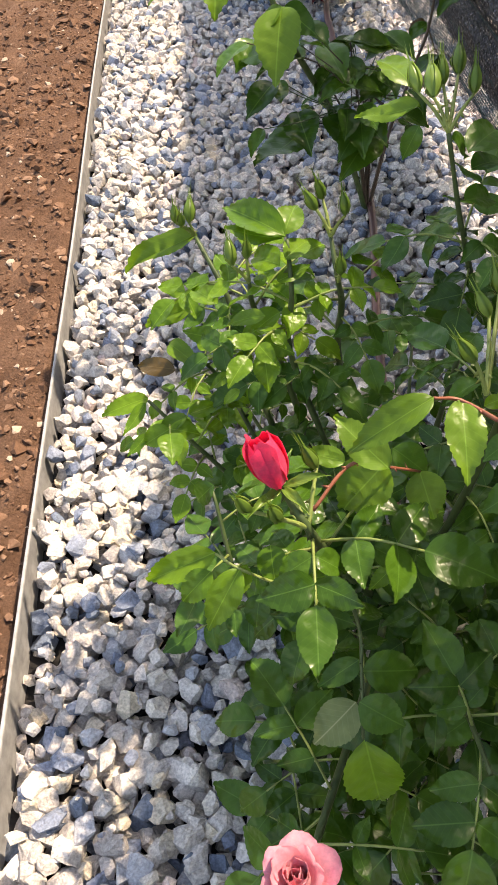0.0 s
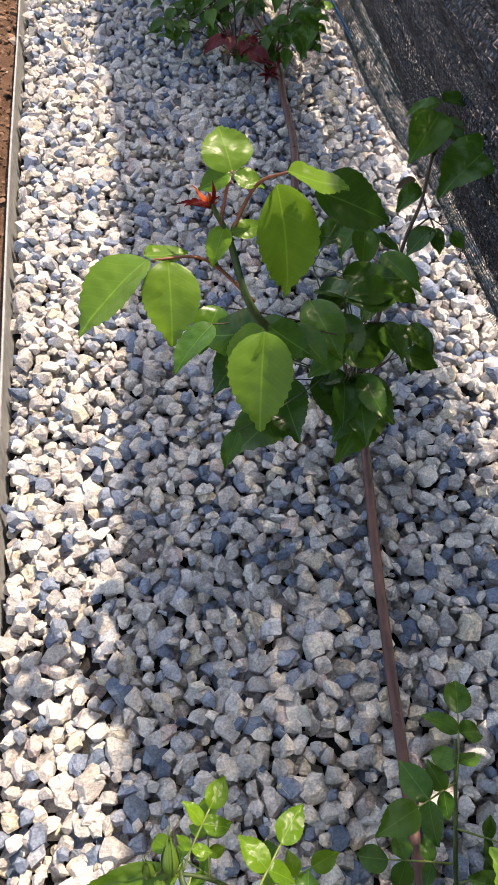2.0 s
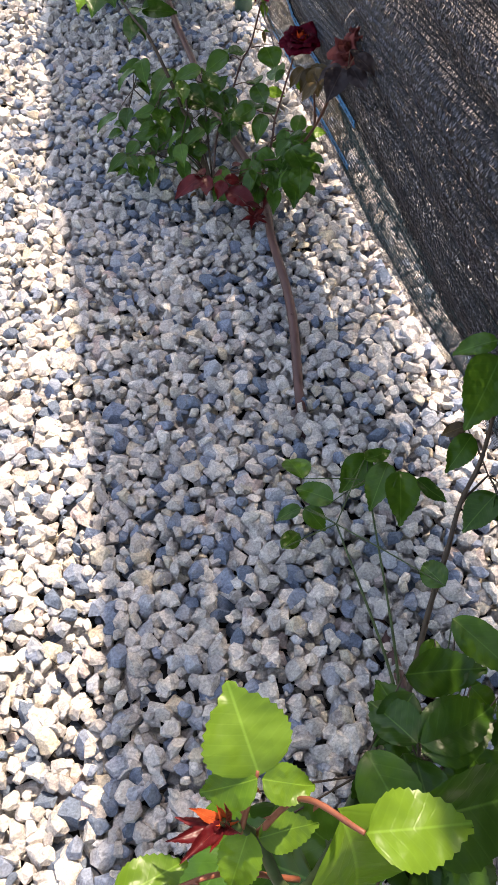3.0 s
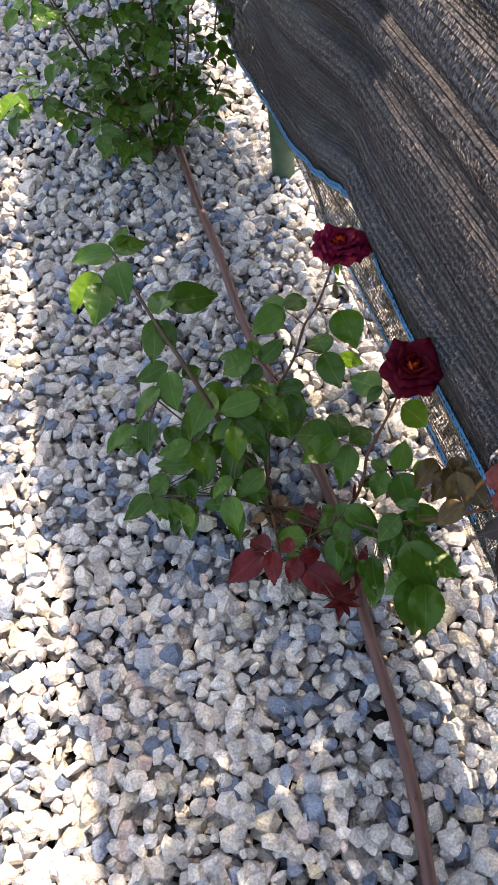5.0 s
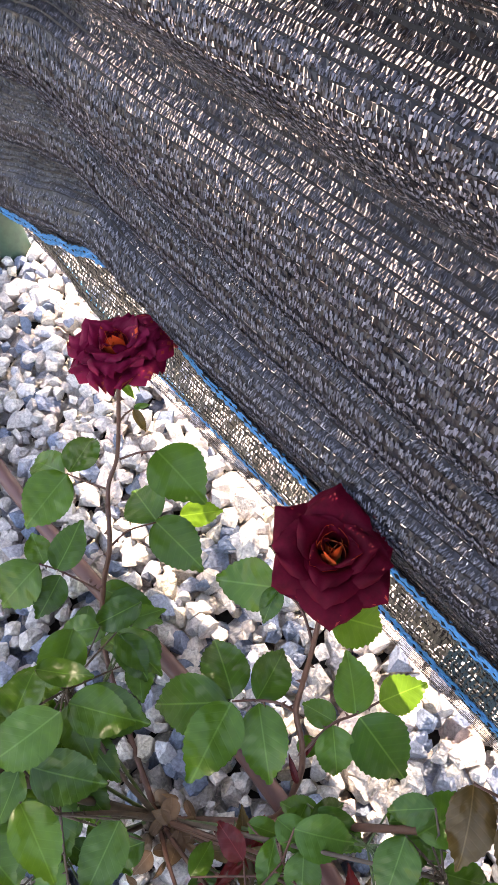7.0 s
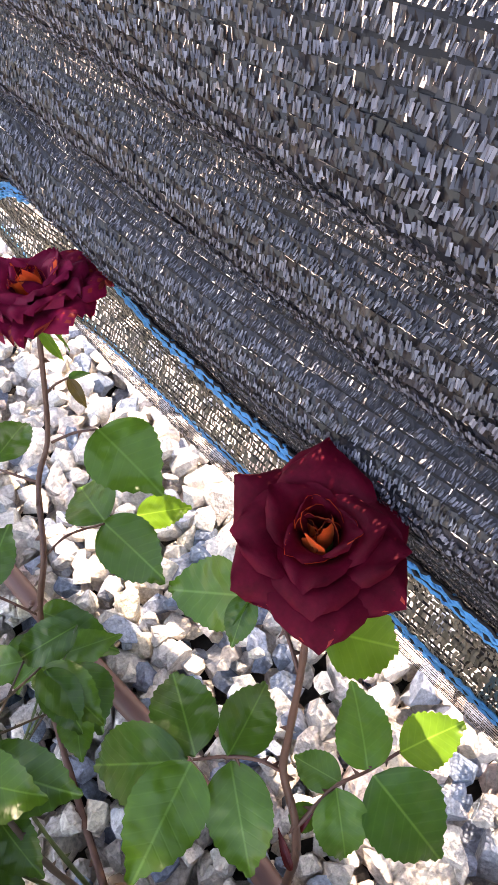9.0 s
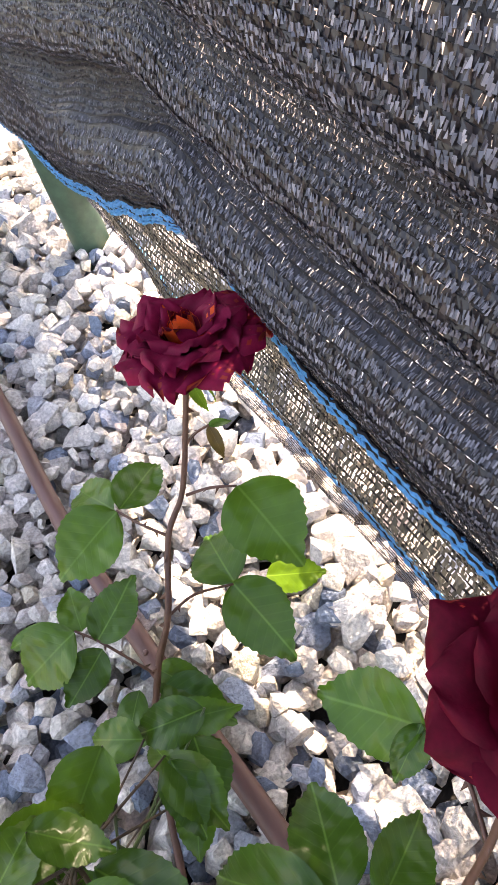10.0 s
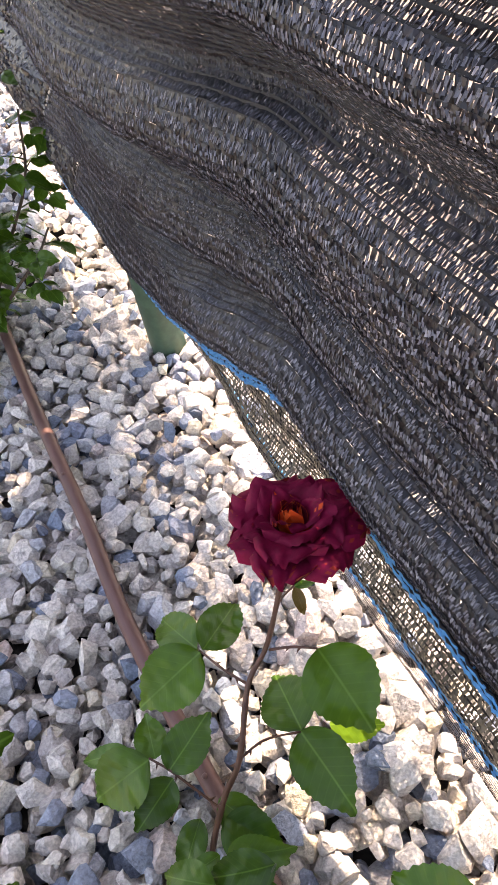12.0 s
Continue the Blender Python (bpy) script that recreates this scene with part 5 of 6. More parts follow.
def bush_red():
    rng = random.Random(47)
    b = thing("rose_bush", (0.345, 2.335, 0.0), "dark-leaved rose with velvety dark red blooms", "rose bush", "roses in the row")
    O = (0.345, 2.335, 0.004)
    # gnarled crown of old wood
    for k in range(5):
        a = k * 2.4
        r = 0.007 + 0.0030 * k
        foot, top = (0.345 + r * math.cos(a), 2.331 + r * math.sin(a), -0.02), (0.345 + 1.15 * r * math.cos(a + 0.3), 2.331 + 1.1 * r * math.sin(a + 0.3), rng.uniform(0.006, 0.018))
        cane(b, [foot, ((foot[0] + top[0]) / 2 + 0.003, (foot[1] + top[1]) / 2, 0.5 * top[2]), top], rng.uniform(0.006, 0.010), rng.uniform(0.0035, 0.006), BARK, name="old_wood")
    for k in range(7):                                    # dry curled leaves caught at the foot
        a, d = rng.uniform(0, 6.28), rng.uniform(-0.02, 0.02)
        c = Vector((0.350 + d, 2.318 + rng.uniform(-0.016, 0.02), rng.uniform(0.016, 0.034)))
        single_leaf(b, c, c + Vector((math.cos(a), math.sin(a), rng.uniform(-0.2, 0.5))) * rng.uniform(0.014, 0.024), LEAF_DRY, k % 4, rng.uniform(0.8, 1.2))
    # long shoot leaning over the gravel
    cane(b, [O, (0.31, 2.37, 0.16), (0.278, 2.417, 0.265), (0.254, 2.486, 0.285), (0.225, 2.590, 0.315)], 0.0040, 0.0018, STEM_DARK)
    for base, tip, mat, var, wd in (((0.226, 2.588, 0.315), (0.166, 2.606, 0.310), LEAF_MID, 0, 0.9), ((0.226, 2.590, 0.315), (0.272, 2.608, 0.310), LEAF_DARK, 1, 1.1),
                                    ((0.226, 2.595, 0.316), (0.248, 2.635, 0.312), LEAF_MID, 2, 0.9), ((0.200, 2.562, 0.310), (0.156, 2.530, 0.300), LEAF_SPRING, 3, 1.1),
                                    ((0.204, 2.545, 0.310), (0.184, 2.493, 0.300), LEAF_MID, 0, 1.2), ((0.226, 2.575, 0.310), (0.224, 2.522, 0.300), LEAF_MID, 1, 1.2),
                                    ((0.275, 2.520, 0.275), (0.344, 2.523, 0.270), LEAF_DARK, 1, 1.0), ((0.262, 2.500, 0.280), (0.284, 2.556, 0.272), LEAF_DARK, 0, 1.1),
                                    ((0.256, 2.490, 0.284), (0.240, 2.440, 0.260), LEAF_DARK, 2, 1.0), ((0.26, 2.49, 0.28), (0.272, 2.455, 0.262), LEAF_DARK, 3, 1.0)):
        single_leaf(b, base, tip, mat, var, wd)
    # leafy mound, maroon young leaves and low shoots
    spray(b, (((0.237, 2.44, 0.215), (0.196, 2.408, 0.203), LEAF_MID),
              ((0.254, 2.456, 0.22), (0.249, 2.405, 0.208), LEAF_MID),
              ((0.255, 2.48, 0.205), (0.206, 2.473, 0.193), LEAF_DARK),
              ((0.209, 2.444, 0.14), (0.194, 2.402, 0.128), LEAF_DARK),
              ((0.186, 2.45, 0.13), (0.136, 2.43, 0.118), LEAF_DARK)), foot=O, stem=STEM_DARK, under=True)
    spray(b, (((0.301, 2.414, 0.215), (0.258, 2.36, 0.203), LEAF_DARK),
              ((0.294, 2.432, 0.2), (0.324, 2.414, 0.188), LEAF_DARK),
              ((0.259, 2.371, 0.17), (0.212, 2.374, 0.158), LEAF_DARK),
              ((0.265, 2.376, 0.165), (0.272, 2.326, 0.153), LEAF_DARK),
              ((0.229, 2.435, 0.13), (0.249, 2.392, 0.118), LEAF_DARK)), foot=O, stem=STEM_DARK, under=True)
    spray(b, (((0.356, 2.375, 0.225), (0.299, 2.379, 0.213), LEAF_DARK),
              ((0.325, 2.398, 0.2), (0.352, 2.431, 0.188), LEAF_DARK),
              ((0.352, 2.416, 0.205), (0.38, 2.392, 0.193), LEAF_DARK),
              ((0.36, 2.382, 0.21), (0.387, 2.349, 0.198), LEAF_DARK),
              ((0.404, 2.432, 0.14), (0.416, 2.387, 0.128), LEAF_DARK)), foot=O, stem=STEM_DARK, under=True)
    spray(b, (((0.314, 2.346, 0.225), (0.309, 2.3, 0.213), LEAF_DARK),
              ((0.322, 2.368, 0.2), (0.351, 2.331, 0.188), LEAF_DARK),
              ((0.317, 2.372, 0.2), (0.285, 2.353, 0.188), LEAF_DARK),
              ((0.29, 2.304, 0.13), (0.285, 2.26, 0.118), LEAF_MID),
              ((0.341, 2.323, 0.14), (0.294, 2.3, 0.128), LEAF_DARK)), foot=O, stem=STEM_DARK, under=True)
    spray(b, (((0.299, 2.326, 0.14), (0.265, 2.31, 0.128), LEAF_DARK),
              ((0.243, 2.346, 0.13), (0.245, 2.32, 0.118), LEAF_DARK),
              ((0.227, 2.321, 0.11), (0.232, 2.287, 0.098), LEAF_DARK),
              ((0.191, 2.348, 0.1), (0.201, 2.317, 0.088), LEAF_DARK),
              ((0.21, 2.341, 0.1), (0.221, 2.31, 0.088), LEAF_DARK)), foot=O, stem=STEM_DARK, under=True)
    spray(b, (((0.186, 2.355, 0.1), (0.146, 2.333, 0.088), LEAF_DARK),
              ((0.215, 2.371, 0.11), (0.182, 2.35, 0.098), LEAF_DARK),
              ((0.271, 2.368, 0.1), (0.226, 2.357, 0.088), LEAF_DARK),
              ((0.317, 2.355, 0.11), (0.279, 2.35, 0.098), LEAF_DARK),
              ((0.395, 2.453, 0.12), (0.362, 2.477, 0.108), LEAF_DARK)), foot=O, stem=STEM_DARK, under=True)
    spray(b, (((0.312, 2.229, 0.105), (0.256, 2.204, 0.093), LEAF_RED),
              ((0.32, 2.226, 0.11), (0.299, 2.259, 0.098), LEAF_RED),
              ((0.323, 2.228, 0.105), (0.315, 2.184, 0.093), LEAF_RED),
              ((0.352, 2.211, 0.1), (0.334, 2.183, 0.088), LEAF_RED),
              ((0.352, 2.203, 0.085), (0.403, 2.158, 0.073), LEAF_RED)), foot=O, stem=STEM_RED)
    spray(b, (((0.353, 2.207, 0.105), (0.387, 2.212, 0.093), LEAF_RED),
              ((0.349, 2.216, 0.11), (0.336, 2.244, 0.098), LEAF_RED),
              ((0.389, 2.259, 0.09), (0.388, 2.292, 0.078), LEAF_RED),
              ((0.382, 2.154, 0.08), (0.415, 2.162, 0.068), LEAF_RED),
              ((0.346, 2.275, 0.05), (0.357, 2.247, 0.038), LEAF_RED)), foot=O, stem=STEM_RED)
    spray(b, (((0.423, 2.264, 0.11), (0.434, 2.228, 0.098), LEAF_MID),
              ((0.429, 2.251, 0.12), (0.456, 2.216, 0.108), LEAF_MID),
              ((0.416, 2.257, 0.1), (0.387, 2.235, 0.088), LEAF_DARK),
              ((0.372, 2.238, 0.09), (0.331, 2.254, 0.078), LEAF_DARK),
              ((0.412, 2.228, 0.1), (0.389, 2.176, 0.088), LEAF_DARK),
              ((0.409, 2.218, 0.11), (0.416, 2.185, 0.098), LEAF_DARK)), foot=O, stem=STEM_RED)
    spray(b, (((0.353, 2.275, 0.08), (0.379, 2.286, 0.068), LEAF_DARK),
              ((0.441, 2.251, 0.1), (0.469, 2.24, 0.088), LEAF_DARK),
              ((0.437, 2.179, 0.12), (0.429, 2.131, 0.108), LEAF_DARK),
              ((0.421, 2.178, 0.12), (0.429, 2.154, 0.108), LEAF_DARK),
              ((0.405, 2.276, 0.09), (0.421, 2.253, 0.078), LEAF_MID)), foot=O, stem=STEM_RED)
    spray(b, (((0.502, 2.204, 0.17), (0.478, 2.222, 0.158), LEAF_DARK),
              ((0.479, 2.204, 0.16), (0.444, 2.185, 0.148), LEAF_DARK),
              ((0.474, 2.179, 0.16), (0.451, 2.157, 0.148), LEAF_DARK),
              ((0.484, 2.176, 0.16), (0.503, 2.152, 0.148), LEAF_DARK),
              ((0.492, 2.14, 0.15), (0.515, 2.122, 0.138), LEAF_DARK),
              ((0.468, 2.137, 0.14), (0.433, 2.127, 0.128), LEAF_DARK)), foot=O, stem=STEM_DARK, under=True)
    # close cluster of leaves over the crown
    hubs = [(0.287, 2.371, 0.085), (0.315, 2.405, 0.125), (0.240, 2.360, 0.070), (0.355, 2.405, 0.110), (0.402, 2.225, 0.055), (0.462, 2.215, 0.095)]
    for hub in hubs:
        cane(b, [O, (0.5 * (O[0] + hub[0]), 0.5 * (O[1] + hub[1]), 0.62 * hub[2]), hub], 0.0017, 0.0011, STEM_GREEN)
    blade(b, (
        ((0.286, 2.427, 0.17), (0.252, 2.375, 0.158), LEAF_DARK, 0, 1.00),
        ((0.315, 2.426, 0.16), (0.362, 2.43, 0.148), LEAF_DARK, 1, 1.00),
        ((0.314, 2.413, 0.15), (0.357, 2.397, 0.138), LEAF_DARK, 2, 1.05),
        ((0.309, 2.41, 0.14), (0.284, 2.385, 0.128), LEAF_DARK, 3, 1.00),
        ((0.319, 2.376, 0.15), (0.293, 2.32, 0.138), LEAF_DARK, 0, 0.85),
        ((0.277, 2.372, 0.13), (0.257, 2.335, 0.118), LEAF_DARK, 1, 1.00),
        ((0.257, 2.371, 0.12), (0.204, 2.391, 0.108), LEAF_DARK, 2, 0.90),
        ((0.238, 2.363, 0.1), (0.228, 2.33, 0.088), LEAF_DARK, 3, 1.00),
        ((0.214, 2.358, 0.1), (0.188, 2.391, 0.088), LEAF_DARK, 0, 1.00),
        ((0.198, 2.354, 0.09), (0.188, 2.325, 0.078), LEAF_DARK, 1, 0.90),
        ((0.182, 2.353, 0.09), (0.143, 2.338, 0.078), LEAF_DARK, 2, 0.90),
        ((0.218, 2.344, 0.08), (0.204, 2.315, 0.068), LEAF_DARK, 3, 0.90),
    ), hubs=hubs)
    blade(b, (
        ((0.234, 2.327, 0.08), (0.223, 2.291, 0.068), LEAF_DARK, 0, 0.95),
        ((0.278, 2.338, 0.11), (0.27, 2.313, 0.098), LEAF_DARK, 1, 1.00),
        ((0.319, 2.345, 0.1), (0.323, 2.302, 0.088), LEAF_DARK, 2, 1.00),
        ((0.29, 2.313, 0.09), (0.288, 2.266, 0.078), LEAF_MID, 3, 0.85),
        ((0.347, 2.387, 0.13), (0.349, 2.349, 0.118), LEAF_DARK, 0, 1.00),
        ((0.359, 2.401, 0.16), (0.387, 2.359, 0.148), LEAF_DARK, 1, 1.05),
        ((0.406, 2.429, 0.14), (0.404, 2.392, 0.128), LEAF_DARK, 2, 1.10),
        ((0.38, 2.451, 0.15), (0.339, 2.422, 0.138), LEAF_DARK, 3, 1.00),
        ((0.432, 2.445, 0.13), (0.389, 2.458, 0.118), LEAF_DARK, 0, 0.90),
        ((0.31, 2.448, 0.15), (0.266, 2.455, 0.138), LEAF_DARK, 1, 0.90),
        ((0.283, 2.407, 0.13), (0.252, 2.376, 0.118), LEAF_DARK, 2, 1.00),
        ((0.324, 2.375, 0.11), (0.327, 2.336, 0.098), LEAF_DARK, 3, 1.00),
    ), hubs=hubs)
    blade(b, (
        ((0.446, 2.26, 0.09), (0.415, 2.248, 0.078), LEAF_DARK, 0, 0.90),
        ((0.447, 2.253, 0.1), (0.459, 2.213, 0.088), LEAF_MID, 1, 0.90),
        ((0.416, 2.231, 0.08), (0.402, 2.198, 0.068), LEAF_DARK, 2, 1.00),
        ((0.41, 2.216, 0.06), (0.393, 2.242, 0.048), LEAF_DARK, 3, 0.90),
        ((0.417, 2.214, 0.07), (0.398, 2.173, 0.058), LEAF_DARK, 0, 1.00),
        ((0.362, 2.276, 0.05), (0.333, 2.249, 0.038), LEAF_DARK, 1, 1.00),
        ((0.365, 2.237, 0.05), (0.341, 2.239, 0.038), LEAF_DARK, 2, 0.90),
        ((0.482, 2.22, 0.12), (0.515, 2.191, 0.108), LEAF_DARK, 3, 1.00),
        ((0.485, 2.198, 0.12), (0.452, 2.193, 0.108), LEAF_DARK, 0, 1.10),
        ((0.478, 2.18, 0.11), (0.462, 2.156, 0.098), LEAF_DARK, 1, 1.10),
        ((0.489, 2.176, 0.12), (0.508, 2.151, 0.108), LEAF_DARK, 2, 1.00),
        ((0.438, 2.173, 0.09), (0.428, 2.13, 0.078), LEAF_MID, 3, 0.90),
    ), hubs=hubs)
    blade(b, (
        ((0.478, 2.136, 0.12), (0.494, 2.116, 0.108), LEAF_DARK, 0, 1.00),
        ((0.454, 2.14, 0.11), (0.471, 2.117, 0.098), LEAF_DARK, 1, 1.00),
    ), hubs=hubs)
    # reddish whorls of young shoots and a dry tangle at the foot
    for (x, y, z), mats, size in (((0.389, 2.266, 0.050), (LEAF_RED, LEAF_OLIVE), 0.030), ((0.428, 2.189, 0.060), (LEAF_OLIVE, LEAF_RED), 0.028), ((0.395, 2.159, 0.045), (LEAF_RED, LEAF_RED), 0.026)):
        cane(b, [O, (0.5 * (O[0] + x), 0.5 * (O[1] + y), 0.75 * z), (x, y, z)], 0.0022, 0.0013, STEM_RED)
        for k in range(9):
            a = 2.4 * k
            single_leaf(b, (x, y, z), (x + size * math.cos(a), y + size * math.sin(a), z + rng.uniform(-0.004, 0.016)), mats[k % 2], k % 4, rng.uniform(0.45, 0.75))
    for k in range(14):
        a = rng.uniform(0, 6.28)
        c = Vector((0.336 + rng.gauss(0, 0.018), 2.308 + rng.gauss(0, 0.016), rng.uniform(0.010, 0.028)))
        single_leaf(b, c, c + Vector((math.cos(a), math.sin(a), rng.uniform(-0.1, 0.6))) * rng.uniform(0.010, 0.020), LEAF_DRY, k % 4, rng.uniform(0.4, 0.8))
    # first bloom on its long reddish stem
    cane(b, [O, (0.362, 2.41, 0.006), (0.384, 2.482, 0.020), (0.414, 2.507, 0.070), (0.437, 2.516, 0.105), (0.463, 2.546, 0.137), (0.485, 2.555, 0.160), (0.510, 2.567, 0.215), (0.516, 2.570, 0.232)], 0.0027, 0.0016, STEM_RED)
    bloom = [(3, 0.30, 0.26, 2, -10, 0.018, 0), (3, 0.34, 0.34, 8, -4, 0.050, 0), (3, 0.36, 0.42, 16, 14, 0.070, 30), (3, 0.42, 0.58, 28, 38, 0.075, 60), (4, 0.46, 0.64, 44, 62, 0.08, 55), (6, 0.52, 0.62, 58, 82, 0.08, 40)]
    ruffled = bloom[:3] + [(5, 0.40, 0.50, 24, 34, 0.075, 50), (6, 0.46, 0.56, 38, 54, 0.08, 55), (7, 0.51, 0.56, 54, 76, 0.08, 50)]
    reverse = [PETAL_FLAME, PETAL_FLAME, PETAL_FLAME, PETAL_DARK, PETAL_DARK, PETAL_SCARLET]
    rose(b, (0.525, 2.575, 0.246), (0.10, 0.13, 1), 0.078, ruffled, rng, PETAL_SUNLIT, "velvety dark red rose in a lighter sunlit red, with an orange heart and frilled petals", point=0.10, backs=[PETAL_FLAME] * 3 + [PETAL_SUNLIT, PETAL_SUNLIT, PETAL_SCARLET], frill=0.95)
    blade(b, (
        ((0.513, 2.536, 0.160), (0.520, 2.480, 0.145), LEAF_DARK, 0, 1.40),
        ((0.484, 2.515, 0.097), (0.485, 2.566, 0.092), LEAF_DARK, 1, 1.25),
        ((0.483, 2.516, 0.096), (0.492, 2.457, 0.084), LEAF_DARK, 2, 1.2),
        ((0.505, 2.515, 0.080), (0.540, 2.497, 0.075), LEAF_SPRING, 0, 1.0),
        ((0.519, 2.578, 0.172), (0.518, 2.562, 0.155), LEAF_OLIVE, 3, 0.55),
        ((0.519, 2.578, 0.172), (0.533, 2.574, 0.170), LEAF_MID, 1, 0.6),
        ((0.445, 2.585, 0.135), (0.485, 2.612, 0.130), LEAF_DARK, 3, 0.95),
        ((0.443, 2.585, 0.134), (0.387, 2.575, 0.120), LEAF_DARK, 1, 1.15),
        ((0.442, 2.589, 0.132), (0.424, 2.637, 0.118), LEAF_DARK, 0, 0.95),
        ((0.389, 2.539, 0.085), (0.430, 2.555, 0.105), LEAF_DARK, 2, 1.15),
        ((0.383, 2.550, 0.088), (0.388, 2.579, 0.098), LEAF_DARK, 0, 1.25),
    ))
    blade(b, (
        ((0.379, 2.551, 0.090), (0.327, 2.551, 0.070), LEAF_DARK, 1, 1.2),
        ((0.389, 2.535, 0.080), (0.353, 2.518, 0.070), LEAF_DARK, 2, 1.2),
        ((0.368, 2.566, 0.082), (0.328, 2.582, 0.070), LEAF_MID, 0, 0.6),
        ((0.409, 2.502, 0.050), (0.437, 2.460, 0.045), LEAF_MID, 3, 1.1),
        ((0.387, 2.474, 0.040), (0.421, 2.454, 0.040), LEAF_DARK, 1, 1.0),
        ((0.393, 2.512, 0.045), (0.364, 2.486, 0.030), LEAF_DARK, 0, 0.9),
        ((0.401, 2.480, 0.050), (0.443, 2.461, 0.055), LEAF_MID, 3, 0.85),
        ((0.413, 2.460, 0.060), (0.403, 2.416, 0.045), LEAF_DARK, 2, 1.35),
        ((0.411, 2.516, 0.050), (0.433, 2.477, 0.050), LEAF_DARK, 1, 0.9),
        ((0.397, 2.483, 0.050), (0.369, 2.481, 0.050), LEAF_MID, 0, 0.8),
    ))
    for pts in ([(0.485, 2.553, 0.155), (0.499, 2.545, 0.160), (0.513, 2.536, 0.160)], [(0.463, 2.546, 0.137), (0.452, 2.563, 0.140), (0.443, 2.586, 0.134)],
                [(0.437, 2.516, 0.105), (0.458, 2.519, 0.105), (0.483, 2.515, 0.096)], [(0.410, 2.507, 0.060), (0.400, 2.522, 0.075), (0.389, 2.539, 0.086), (0.379, 2.552, 0.090)],
                [(0.497, 2.561, 0.187), (0.508, 2.571, 0.180), (0.519, 2.578, 0.172)]):
        cane(b, pts, 0.0011, 0.0008, STEM_RED, name="stalk")
    for tip, wd in (((0.536, 2.586, 0.205), 0.45), ((0.516, 2.556, 0.206), 0.4), ((0.530, 2.562, 0.208), 0.35)):
        single_leaf(b, (0.517, 2.571, 0.230), tip, LEAF_LIME, 1, wd, label="pale drooping sepal")
    # second bloom
    cane(b, [O, (0.415, 2.278, 0.012), (0.448, 2.275, 0.080), (0.464, 2.285, 0.118), (0.474, 2.303, 0.142), (0.485, 2.309, 0.165), (0.502, 2.316, 0.205), (0.518, 2.325, 0.238)], 0.0028, 0.0016, STEM_RED)
    rose(b, (0.536, 2.337, 0.262), (-0.06, -0.10, 1), 0.070, bloom, rng, PETAL_DARK, "velvety dark red rose with an orange heart", point=0.16, backs=reverse, frill=0.55)
    blade(b, (
        ((0.445, 2.335, 0.150), (0.461, 2.383, 0.140), LEAF_DARK, 0, 1.1),
        ((0.441, 2.336, 0.150), (0.393, 2.375, 0.130), LEAF_DARK, 1, 1.0),
        ((0.442, 2.333, 0.155), (0.392, 2.311, 0.150), LEAF_DARK, 2, 1.2),
        ((0.457, 2.325, 0.148), (0.498, 2.342, 0.140), LEAF_DARK, 1, 1.0),
        ((0.457, 2.323, 0.146), (0.432, 2.280, 0.125), LEAF_DARK, 0, 1.0),
        ((0.511, 2.360, 0.200), (0.485, 2.402, 0.175), LEAF_DARK, 2, 1.15),
        ((0.510, 2.363, 0.200), (0.488, 2.352, 0.190), LEAF_DARK, 1, 0.9),
        # lime colour stands in for light that shines through this leaf
        ((0.523, 2.325, 0.205), (0.550, 2.299, 0.185), LEAF_LIME, 0, 1.35),
        ((0.508, 2.279, 0.125), (0.530, 2.311, 0.140), LEAF_MID, 0, 1.2),
        ((0.526, 2.275, 0.125), (0.562, 2.265, 0.120), LEAF_SPRING, 2, 1.25),
        ((0.509, 2.276, 0.123), (0.510, 2.227, 0.105), LEAF_MID, 1, 1.3),
    ))
    blade(b, (
        ((0.490, 2.283, 0.129), (0.472, 2.256, 0.110), LEAF_MID, 3, 1.1),
        ((0.494, 2.284, 0.122), (0.484, 2.310, 0.118), LEAF_MID, 0, 1.15),
        ((0.464, 2.293, 0.100), (0.478, 2.280, 0.100), LEAF_DARK, 1, 1.2),
        ((0.461, 2.283, 0.110), (0.477, 2.285, 0.118), LEAF_RED, 2, 0.4),
        ((0.449, 2.274, 0.090), (0.455, 2.290, 0.100), LEAF_RED, 1, 0.4),
        ((0.447, 2.245, 0.085), (0.430, 2.273, 0.080), LEAF_DARK, 1, 1.2),
        ((0.447, 2.243, 0.085), (0.458, 2.216, 0.085), LEAF_MID, 2, 1.2),
        ((0.426, 2.238, 0.110), (0.404, 2.215, 0.100), LEAF_DARK, 0, 1.2),
        ((0.481, 2.216, 0.120), (0.515, 2.194, 0.120), LEAF_DARK, 1, 1.2),
        ((0.472, 2.202, 0.130), (0.452, 2.175, 0.120), LEAF_MID, 2, 1.3),
        ((0.479, 2.172, 0.130), (0.461, 2.155, 0.120), LEAF_DARK, 0, 1.2),
    ))
    for pts in ([(0.474, 2.303, 0.142), (0.468, 2.313, 0.150), (0.457, 2.325, 0.148), (0.443, 2.334, 0.152)], [(0.463, 2.284, 0.118), (0.489, 2.284, 0.128), (0.508, 2.279, 0.125), (0.527, 2.275, 0.125)],
                [(0.502, 2.316, 0.205), (0.511, 2.339, 0.205), (0.511, 2.361, 0.200)]):
        cane(b, pts, 0.0012, 0.0008, STEM_RED, name="stalk")
    # faded bloom and dusky leaves on a shoot beside the net
    T = (0.548, 2.125, 0.318)
    cane(b, [O, (0.42, 2.27, 0.03), (0.50, 2.19, 0.16), (0.535, 2.14, 0.27), T], 0.0034, 0.0018, STEM_RED)
